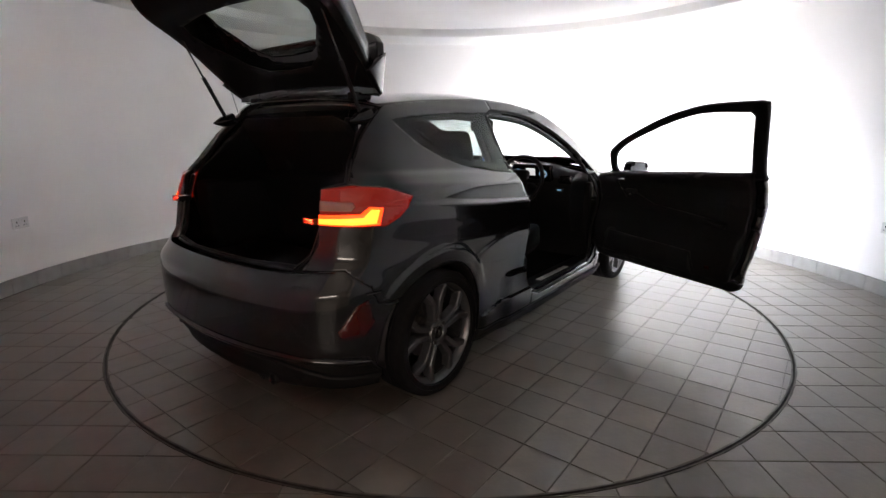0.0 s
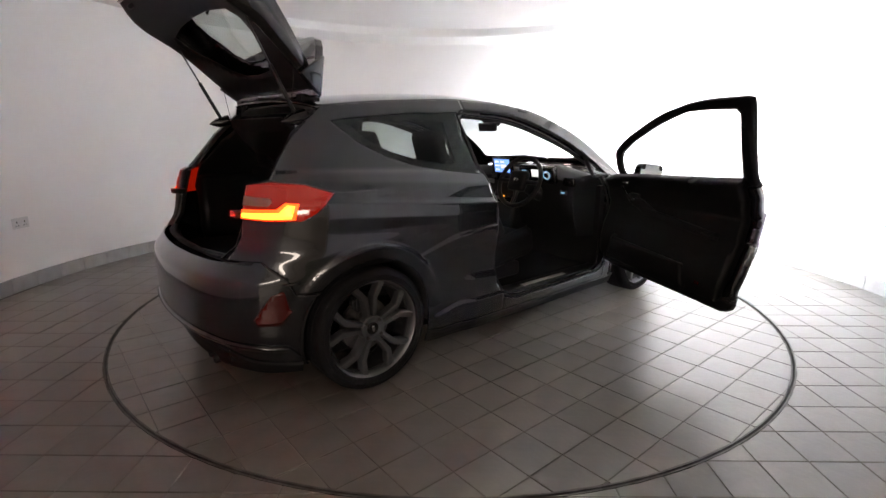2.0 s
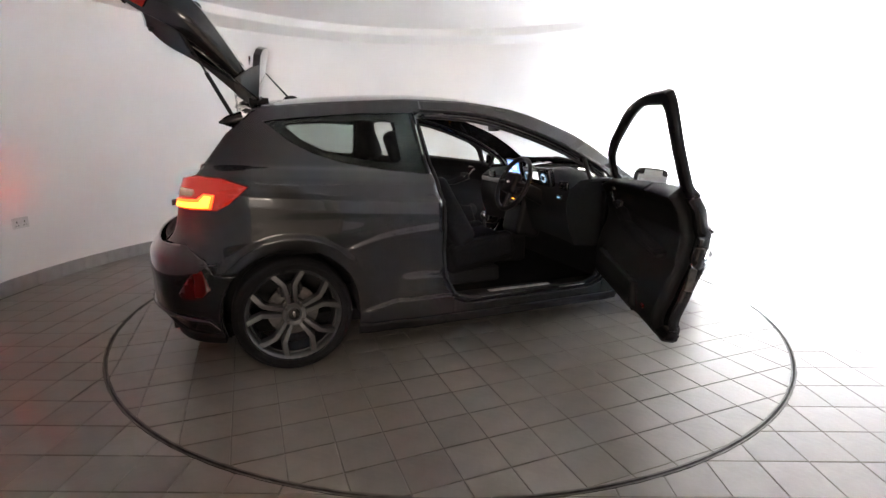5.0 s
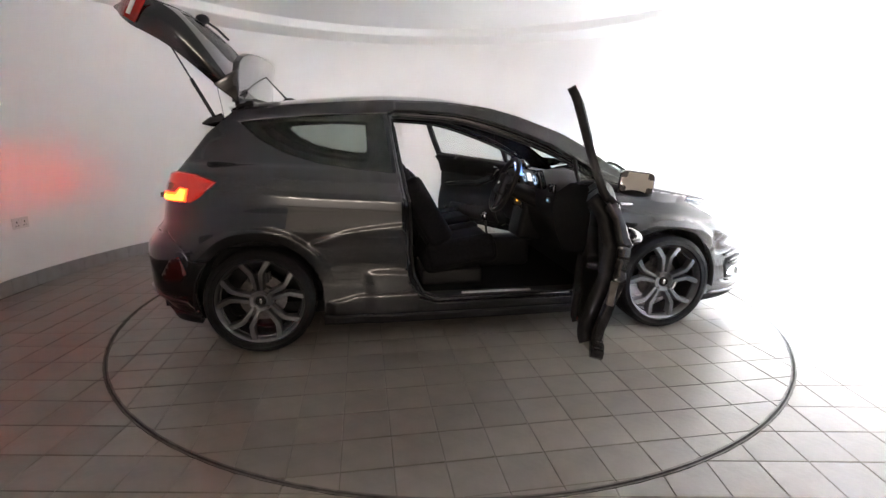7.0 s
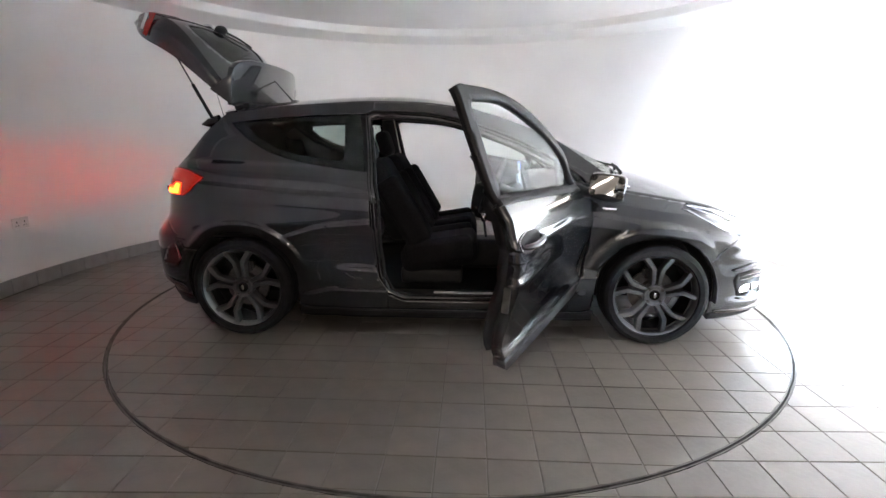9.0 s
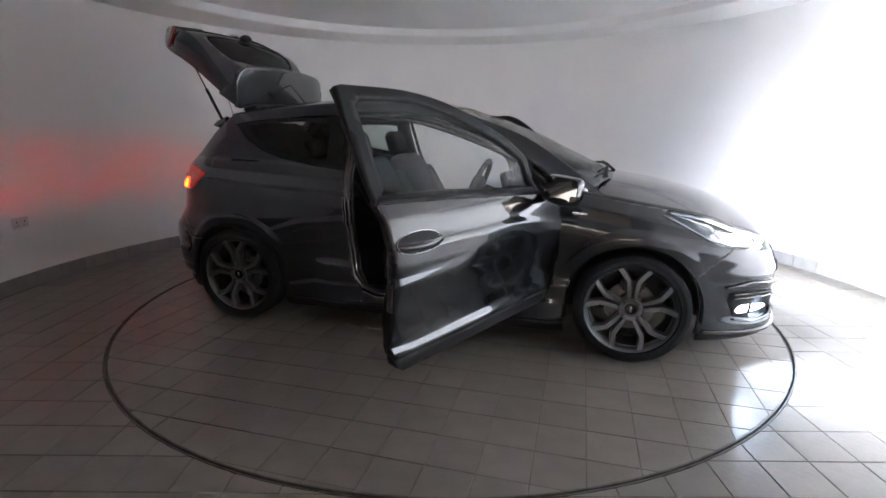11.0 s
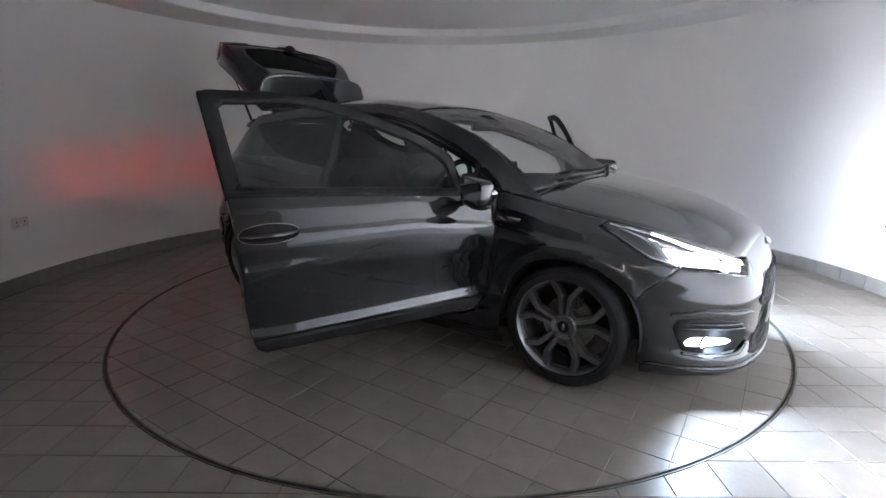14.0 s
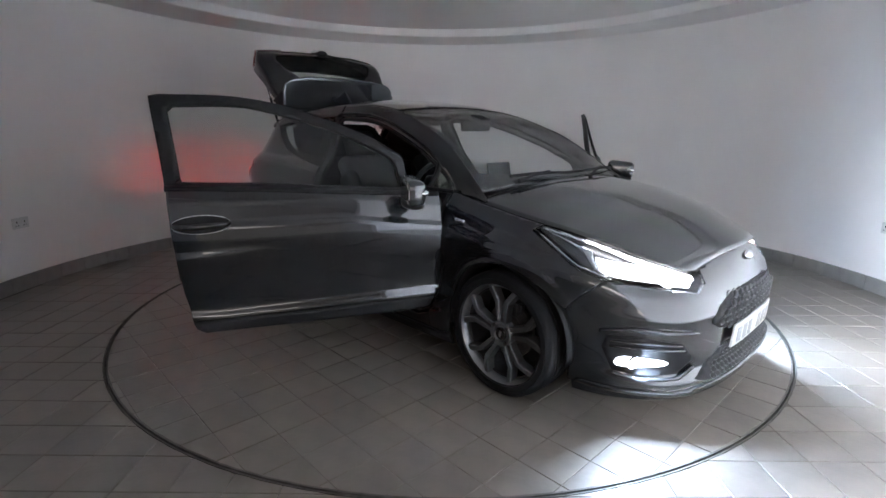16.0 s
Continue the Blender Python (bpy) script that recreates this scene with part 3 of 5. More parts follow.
strip("splitter", mirror_poly([(0, 0.180), (s_front(0.42), 0.180), (s_front(0.60), 0.19), (s_at(2.88), 0.185), (s_at(2.88), 0.20), (s_front(0.60), 0.215), (s_front(0.42), 0.225), (0, 0.225)]), nose, PAINT, car, "grey front splitter lip", 0.012, 0.03)
strip("splitter_edge", mirror_poly([(0, 0.160), (s_front(0.42), 0.160), (s_front(0.60), 0.165), (s_at(2.86), 0.135), (s_at(2.86), 0.18), (s_front(0.60), 0.187), (s_front(0.42), 0.179), (0, 0.179)]), nose, BLACK, car, "black lower edge of the front bumper", 0.004, 0.04)
plate = strip("number_plate", mirror_poly([(0, 0.342), (s_front(0.26), 0.342), (s_front(0.26), 0.445), (0, 0.445)]), nose, PLATE, car, "white front number plate", 0.026, 0.008)
for u in np.linspace(-0.20, 0.20, 7):
    if abs(u) > 0.02:
        strip("plate_mark", [(u - 0.022, 0.357), (u + 0.022, 0.357), (u + 0.022, 0.423), (u - 0.022, 0.423)], nose, bpy.data.materials.get("plate_grey") or material("plate_grey", (0.42, 0.42, 0.42), 0.5), plate, off=0.028, thick=0.002)
emblem = part("emblem", ball((0, 0, 0), 0.012, 0.05, 0.022), CHROME, car, "small oval chrome emblem")
emblem.matrix_local = Matrix.Translation(nose(0, 0.705, 0.006)) @ Matrix.Rotation(radians(-35), 4, "Y")

# fog lamp pods and headlamps
for sd in (1, -1):
    def side(u, v, off=0.0):
        p = shell(u, v, off)
        return Vector((p.x, p.y * sd, p.z))

    def sstrip(name, poly, mat, parent, label="", off=0.004, thick=0.008, du=0.025, dv=0.02):
        return part(name, patch(poly, lambda u, v: side(u, v, off), du, dv), mat, parent, label, thick=thick)
    pod = sstrip("fog_lamp", [(s_front(0.50), 0.345), (s_front(0.56), 0.415), (s_at(3.13), 0.44), (s_at(3.0), 0.425), (s_at(2.985), 0.385), (s_at(3.03), 0.285), (s_at(3.12), 0.275), (s_front(0.57), 0.285)], BLACK, car, "black fog lamp pod, lit", 0.006)
    sstrip("glow_bar", [(s_front(0.62), 0.322), (s_front(0.605), 0.334), (s_front(0.625), 0.346), (s_at(3.12), 0.352), (s_at(3.07), 0.353), (s_at(3.045), 0.342), (s_at(3.035), 0.322), (s_at(3.045), 0.310), (s_at(3.10), 0.309)], FOG_BAR, pod, off=0.012, thick=0.004)
    c = side(s_at(3.10), 0.335, 0.022)
    d = Vector((math.cos(radians(-9)) * math.cos(radians(sd * 14)), math.cos(radians(-9)) * math.sin(radians(sd * 14)), math.sin(radians(-9))))
    part("bulb", cyl(c, c + d * 0.004, 0.024, seg=20), FOG_GLOW, pod, "bright white fog lamp")
    part("bezel", lathe([(0.0245, -0.003), (0.0245, 0.004), (0.0255, 0.004), (0.026, -0.004), (0.026, -0.008), (0.001, -0.008), (0.001, -0.003), (0.0245, -0.003)], 28, axis_m=Matrix.Translation(c) @ d.to_track_quat("Z", "Y").to_matrix().to_4x4()), BLACK, pod)
    for k in range(2):
        z = 0.385 + 0.022 * k
        sstrip("pod_fin", [(s_front(0.555 + 0.012 * k), z), (s_at(3.14), z + 0.006), (s_at(3.015), z + 0.004), (s_at(3.015), z + 0.011), (s_at(3.14), z + 0.014), (s_front(0.555 + 0.012 * k), z + 0.008)], GLOSS, pod, "gloss black fin", 0.016, 0.008)
    sstrip("pod_lip", [(s_front(0.50), 0.300), (s_front(0.57), 0.268), (s_at(3.12), 0.258), (s_at(3.03), 0.270), (s_at(3.03), 0.280), (s_at(3.12), 0.270), (s_front(0.57), 0.280), (s_front(0.50), 0.312)], PAINT, pod, "grey lip under the fog lamp", 0.018, 0.018)
    crease = sstrip("bumper_blade", [(s_front(0.50), 0.447), (s_at(3.10), 0.468), (s_at(2.97), 0.445), (s_at(2.97), 0.455), (s_at(3.10), 0.480), (s_front(0.50), 0.462)], PAINT, car, "sharp grey bumper crease", 0.016, 0.02)

    lamp = empty("headlamp", car)
    lamp["label"] = "bright white headlamp, lit"
    outline = [(s_at(2.63), 0.822)] + [(s_at(q), FENDER(q) - 0.003) for q in (2.665, 2.75, 2.85, 2.95, 3.04, 3.10, 3.17, 3.235, 3.27, 3.295)] + [(s_front(0.415), 0.645), (s_front(0.47), 0.610), (s_front(0.58), 0.627), (s_at(3.05), 0.652), (s_at(2.97), 0.664), (s_at(2.86), 0.698), (s_at(2.72), 0.776)]
    sstrip("lens", outline, LENS, lamp, "clear lamp lens", 0.004, 0.003).visible_shadow = False
    sstrip("housing", outline, ALLOY, lamp, "silver lamp housing", -0.06, 0.004)
    bar = [(s_at(q), FENDER(q) - 0.010) for q in (2.86, 2.91, 2.97, 3.02, 3.06, 3.13, 3.19, 3.24, 3.285)]
    sstrip("day_light", bar + [(u, v - 0.004 - 0.0015 * (len(bar) - k)) for k, (u, v) in enumerate(bar[::-1])], DRL_REFLECTOR_GLOW, lamp, "glowing daytime light bar", -0.012, 0.006)
    inner_glow = [(s_at(2.92), 0.735), (s_at(3.0), 0.722), (s_front(0.62), 0.698), (s_front(0.46), 0.660), (s_front(0.45), 0.640), (s_front(0.48), 0.622), (s_front(0.58), 0.637), (s_at(3.05), 0.662), (s_at(2.98), 0.674), (s_at(2.94), 0.690)]
    # the reflector emits by itself to stand for the bulb's light on it
    sstrip("reflector", inner_glow, DRL_REFLECTOR_GLOW, lamp, "lamp reflector, its lit look given as glow", -0.034, 0.004)
    edge_bar = [(s_at(3.00), 0.663), (s_at(2.86), 0.703), (s_at(2.72), 0.779), (s_at(2.66), 0.810)]
    sstrip("edge_strip", edge_bar + [(u, v + 0.006) for u, v in edge_bar[::-1]], CHROME, lamp, "thin silver lower edge", -0.006, 0.004)
    top_strip = [(s_at(q), FENDER(q) - 0.008) for q in (2.67, 2.73, 2.80, 2.86)]
    sstrip("top_strip", top_strip + [(u, v - 0.010) for u, v in top_strip[::-1]], CHROME, lamp, "silver strip along the upper edge", -0.010, 0.004)
    blade = [(s_at(2.69), 0.822), (s_at(2.80), 0.783), (s_at(2.87), 0.752), (s_at(2.93), 0.690)]
    sstrip("inner_blade", blade + [(s_at(2.955), 0.690), (s_at(2.895), 0.762), (s_at(2.80), 0.795), (s_at(2.69), 0.828)], CHROME, lamp, "silver blade dividing the lamp", -0.016, 0.004)
    sstrip("cell_divider", [(s_front(0.625), 0.690), (s_front(0.60), 0.690), (s_front(0.555), 0.640), (s_front(0.585), 0.640)], ALLOY, lamp, "silver divider between the lamp cells", -0.024, 0.004)
    c = side(s_front(0.60), 0.662, -0.016)
    d = Vector((math.cos(radians(-5)) * math.cos(radians(sd * 9)), math.cos(radians(-5)) * math.sin(radians(sd * 9)), math.sin(radians(-5))))
    part("bulb", cyl(c, c + d * 0.005, 0.022, seg=24), HEAD_GLOW, lamp, "bright projector lamp")
    cup = d.to_track_quat("Z", "Y").to_matrix().to_4x4()
    part("lamp_cup", lathe([(0.027, 0.013), (0.024, -0.006), (0.001, -0.006), (0.001, -0.012), (0.029, -0.012), (0.030, 0.013), (0.027, 0.013)], 28, axis_m=Matrix.Translation(c) @ cup), GLOSS, lamp, "projector cup")
    # tube round the bulb, its brightness likewise put in as emission
    part("projector", cyl(c - d * 0.012, c + d * 0.014, 0.033, 0.034, 28, caps=False), DRL_REFLECTOR_GLOW, lamp, thick=0.002)
    part("indicator", ball(side(s_front(0.52), 0.655, -0.024), 0.014, 0.014, 0.012), AMBER, lamp, "amber indicator bulb")
    # body-coloured backing in the seams between bumpers and wings
    sstrip("seam_backing", xz([(2.80, 0.468), (2.87, 0.545), (2.99, 0.645), (2.99, 0.676), (2.86, 0.580), (2.79, 0.500)]), PAINT, car, "", -0.004, 0.004)
    sstrip("seam_backing", xz([(-0.355, 0.530), (-0.41, 0.605), (-0.51, 0.688), (-0.60, 0.690), (-0.60, 0.716), (-0.50, 0.717), (-0.395, 0.640), (-0.35, 0.560)]), PAINT, car, "", -0.004, 0.004)
    # side badge and pillar
    sstrip("side_badge", [(s_at(2.15), 0.812), (s_at(2.23), 0.806), (s_at(2.235), 0.822), (s_at(2.155), 0.828)], CHROME, car, "small chrome trim badge", 0.002, 0.004)
    sstrip("pillar_cover", xz(flowing([(1.86, 1.128), (2.0, 1.052), (2.15, 0.982), (2.30, 0.917)], 3) + flowing([(2.09, 0.948), (2.03, 1.002), (1.90, 1.092)], 3)), GLOSS, car, "gloss black lower windscreen pillar", 0.003, 0.006)
    pane = sstrip("fixed_pane", xz([(1.905, 0.950), (2.082, 0.948), (2.03, 1.000), (1.905, 1.086)]), PRIVACY, car, "small fixed triangular window", -0.010, 0.004)
    part("pane_post", tube([side(s_at(1.905), 0.945, -0.012), side(s_at(1.905), 1.02, -0.012), side(s_at(1.905), 1.09, -0.012)], 0.014, 8), BLACK, pane, "black post of the fixed window")
    part("pane_sill", tube([side(s_at(1.905), 0.948, -0.010), side(s_at(2.0), 0.947, -0.010), side(s_at(2.085), 0.946, -0.010)], 0.012, 8), BLACK, pane, "black sill of the fixed window")
    sstrip("window_trim", xz([(0.762, 1.345)] + flowing([(0.80, 1.366), (1.15, 1.350), (1.42, 1.289), (1.70, 1.186), (1.90, 1.084)]) + flowing([(1.90, 1.094), (1.70, 1.196), (1.42, 1.299), (1.15, 1.360), (0.80, 1.376)]) + [(0.755, 1.358)]), BLACK, car, "black gutter trim", 0.003, 0.03)

    # tail lamp on the body
    tl = empty("tail_lamp", car)
    tl["label"] = "red tail lamp, lit"
    shape = [(s_rear(0.668), 0.879), (s_at(-0.44), 0.873), (s_at(-0.33), 0.873), (s_at(-0.27), 0.903), (s_at(-0.180), 0.983), (s_at(-0.30), 1.023), (s_at(-0.44), 1.035), (s_rear(0.675), 1.02)]
    sstrip("lens", shape, RED_LENS, tl, "red plastic lens", 0.003, 0.02)
    glow = [(s_rear(0.664), 0.884), (s_at(-0.46), 0.879), (s_at(-0.355), 0.880), (s_at(-0.335), 0.948), (s_at(-0.39), 0.953), (s_at(-0.43), 0.926), (s_rear(0.668), 0.922)]
    sstrip("light_band", glow, TAIL_GLOW, tl, "glowing orange-red light band", 0.006, 0.003)
    core = [(s_rear(0.668), 0.888), (s_at(-0.46), 0.884), (s_at(-0.37), 0.886), (s_at(-0.352), 0.940), (s_at(-0.385), 0.944), (s_at(-0.42), 0.912), (s_rear(0.668), 0.907)]
    sstrip("light_core", core, TAIL_CORE, tl, "glowing yellow lamp core", 0.008, 0.003)
    sstrip("reversing_lamp", [(s_rear(0.668), 0.937), (s_at(-0.465), 0.937), (s_at(-0.445), 0.955), (s_at(-0.455), 0.972), (s_rear(0.670), 0.978)], material("smoked_lens", (0.50, 0.20, 0.16), 0.15, coat=1.0), tl, "clear reversing lamp", 0.006, 0.004)
    # added slot and emitter, no part of the car: they aim red light at the wall
    slot = box(-0.535, -0.468, sd * 0.565 - 0.032, sd * 0.565 + 0.032, 0.8865, 0.9075)
    bmesh.ops.delete(slot, geom=[f for f in slot.faces if f.calc_center_median().x < -0.534], context="FACES")
    beam = part("beam_box", slot, BLACK, tl, "added dark box that shapes the red beam", smooth=False, thick=0.003, offset=1.0)
    part("beam_light", box(-0.474, -0.471, sd * 0.565 - 0.028, sd * 0.565 + 0.028, 0.893, 0.901), RED_THROW, beam, "added red emitter for the glow on the wall", smooth=False)
    # rear bumper details
    sstrip("reflector", [(s_at(-0.395), 0.475), (s_at(-0.425), 0.578), (s_at(-0.475), 0.560), (s_at(-0.545), 0.455), (s_at(-0.53), 0.425), (s_at(-0.44), 0.425)], RED_DARK, car, "red rear bumper reflector", 0.006, 0.01)
    sstrip("bumper_crease", [(s_at(-0.355), 0.600), (s_at(-0.43), 0.598), (s_at(-0.43), 0.606), (s_at(-0.355), 0.606)], PAINT, car, "crease on the rear bumper corner", 0.007, 0.012)
    # arch liner
    for cx in (0.0, 2.493):
        bm = bmesh.new()
        ang = [radians(-8 + 196 * k / 30) for k in range(31)]
        rows_ = [[bm.verts.new((cx + 0.362 * math.cos(a), sd * yy, 0.31 + 0.362 * math.sin(a))) for a in ang] for yy in (0.50, 0.80)]
        for k in range(30):
            bm.faces.new((rows_[0][k], rows_[0][k + 1], rows_[1][k + 1], rows_[1][k]))
        bm.faces.new([v for v in rows_[0]])
        part("arch_liner", bm, BLACK, car, "black wheel arch liner", thick=0.004)

diff = [(LENGTH, 0.165), (s_rear(0.40), 0.165), (s_rear(0.62), 0.175), (s_at(-0.36), 0.17), (s_at(-0.36), 0.215), (s_rear(0.68), 0.232), (s_rear(0.45), 0.30), (LENGTH, 0.31)]
diff = diff + [(2 * LENGTH - u, v) for u, v in diff[::-1]]
strip("diffuser", diff, tail, BLACK, car, "black ribbed rear diffuser", 0.012, 0.03)
lip = [(LENGTH, 0.335), (s_rear(0.5), 0.335), (s_at(-0.42), 0.285), (s_at(-0.36), 0.235), (s_at(-0.36), 0.25), (s_at(-0.42), 0.305), (s_rear(0.5), 0.355), (LENGTH, 0.355)]
strip("bumper_lip", lip + [(2 * LENGTH - u, v) for u, v in lip[::-1]], tail, PAINT, car, "protruding lip of the rear bumper", 0.016, 0.03)
strip("load_edge", [(s_rear(0.50), 0.695), (s_rear(0.50), 0.705), (2 * LENGTH - s_rear(0.50), 0.705), (2 * LENGTH - s_rear(0.50), 0.695)], tail, BLACK, car, "black boot sill edge", -0.03, 0.06)
for y in (-0.36, -0.28):
    part("exhaust_pipe", lathe([(0.022, 0.0), (0.026, 0.004), (0.028, 0.0), (0.028, -0.10), (0.022, -0.10), (0.022, 0.0)], 24, axis_m=pose(-0.62, y, 0.178, 0, -90, 0)), DARK_ALLOY, car, "dark exhaust tip")

# ---- wheels ----
def make_wheel(name, x, side, spin):
    w = empty(name, car)
    w["label"] = "dark grey alloy wheel with five forked spokes"
    w.matrix_local = pose(x, side * 0.735, 0.308, -90 * side, 0, 0) @ pose(0, 0, 0, 0, 0, spin)
    tyre = [(0.218, -0.09), (0.26, -0.10), (0.295, -0.095), (0.306, -0.08), (0.308, -0.045), (0.301, -0.043), (0.301, -0.036), (0.308, -0.034), (0.308, -0.004), (0.301, -0.003), (0.301, 0.003), (0.308, 0.004), (0.308, 0.034), (0.301, 0.036), (0.301, 0.043), (0.308, 0.045), (0.306, 0.08), (0.296, 0.094), (0.275, 0.101), (0.273, 0.099), (0.250, 0.101), (0.250, 0.099), (0.246, 0.088)]
    part("tyre", lathe(tyre, 72), RUBBER, w, "black low-profile tyre")
    rim = part("rim", lathe([(0.222, -0.09), (0.220, -0.03), (0.226, 0.05), (0.2335, 0.076), (0.246, 0.088), (0.250, 0.084), (0.250, 0.078)], 72), ALLOY, w)
    part("barrel", lathe([(0.219, -0.085), (0.219, 0.048), (0.2255, 0.05)], 72), DARK_ALLOY, rim, "dark inner barrel")
    spoke = bmesh.new()
    for sgn in (1, -1):
        path = [(0.045, 0.016, 0.070), (0.10, 0.019, 0.079), (0.160, 0.026, 0.083), (0.184, 0.043, 0.083), (0.234, 0.083, 0.079)]
        halfw = [0.0100, 0.0125, 0.0145, 0.0150, 0.0155]
        secs = []
        for i, (r, o, z) in enumerate(path):
            a = path[max(i - 1, 0)]
            b = path[min(i + 1, len(path) - 1)]
            d = Vector((b[0] - a[0], b[1] - a[1])).normalized()
            n = Vector((-d.y, d.x)) * halfw[i]
            top = [(r + n.x * 0.75, sgn * (o + n.y * 0.75), z), (r - n.x * 0.75, sgn * (o - n.y * 0.75), z)]
            low_ = [(r - n.x, sgn * (o - n.y), z - 0.006), (r - n.x * 1.15, sgn * (o - n.y * 1.15), z - 0.045), (r + n.x * 1.15, sgn * (o + n.y * 1.15), z - 0.045), (r + n.x, sgn * (o + n.y), z - 0.006)]
            secs.append([spoke.verts.new(p) for p in top + low_])
        for a, b in zip(secs, secs[1:]):
            for k in range(6):
                spoke.faces.new((a[k], a[(k + 1) % 6], b[(k + 1) % 6], b[k]))
        spoke.faces.new(secs[0])
        spoke.faces.new(secs[-1])
    bmesh.ops.recalc_face_normals(spoke, faces=spoke.faces[:])
    first = part("spoke", spoke, ALLOY, rim, smooth=False)
    for k in range(1, 5):
        o = new("spoke", first.data)
        o.parent, o.rotation_euler = rim, (0, 0, radians(72 * k))
    part("hub", lathe([(0.066, 0.03), (0.066, 0.070), (0.060, 0.077), (0.040, 0.074), (0.034, 0.066), (0.030, 0.066)], 40), ALLOY, rim)
    part("hub_cap", lathe([(0.030, 0.060), (0.030, 0.073), (0.027, 0.076), (0.001, 0.077)], 32), GLOSS, rim, "black centre cap")
    part("cap_badge", ball((0, 0, 0.0775), 0.017, 0.008, 0.002, u=20, v=8), CHROME, rim, "small oval chrome badge")
    nut = None
    for k in range(4):
        a = radians(45 + 90 * k)
        if nut is None:
            nut = part("wheel_nut", cyl((0.052 * math.cos(a), 0.052 * math.sin(a), 0.064), (0.052 * math.cos(a), 0.052 * math.sin(a), 0.084), 0.0105, 0.009, 6), BRAKE, rim, smooth=False)
        else:
            o = new("wheel_nut", nut.data)
            o.parent, o.rotation_euler = rim, (0, 0, radians(90 * k))
    part("brake_disc", lathe([(0.06, -0.02), (0.135, -0.02), (0.135, 0.0), (0.075, 0.0), (0.07, 0.03), (0.001, 0.03)], 48), BRAKE, w, "steel brake disc")
    cal = bmesh.new()
    box(0.085, 0.155, -0.05, 0.05, -0.03, 0.022, cal)
    box(0.10, 0.145, -0.065, 0.065, -0.02, 0.012, cal)
    part("caliper", cal, DARK_ALLOY, w, "dark brake caliper", bevel=0.006)
    return w


for x in (0.0, 2.493):
    for sd in (-1, 1):
        make_wheel("wheel", x, sd, 95 if x == 0 else 88)

# ---- doors ----
HINGE_X, HINGE_Y = 2.06, 0.79
BELT = [(0.806, 1.030), (1.2, 1.008), (1.6, 0.978), (1.90, 0.952), (2.055, 0.940)]
FRAME_OUT = [(0.806, 1.030), (0.762, 1.400), (0.80, 1.408), (1.12, 1.398), (1.40, 1.342), (1.70, 1.228), (1.84, 1.150), (1.885, 1.112), (1.897, 1.050), (1.897, 0.945)]
FRAME_IN = [(0.868, 1.044), (0.832, 1.340), (0.855, 1.364), (1.12, 1.362), (1.39, 1.299), (1.66, 1.200), (1.80, 1.125), (1.842, 1.088), (1.856, 1.050), (1.862, 0.975)]
FRAME_OUT = FRAME_OUT[:2] + flowing(FRAME_OUT[2:])
FRAME_IN = FRAME_IN[:2] + flowing(FRAME_IN[2:])
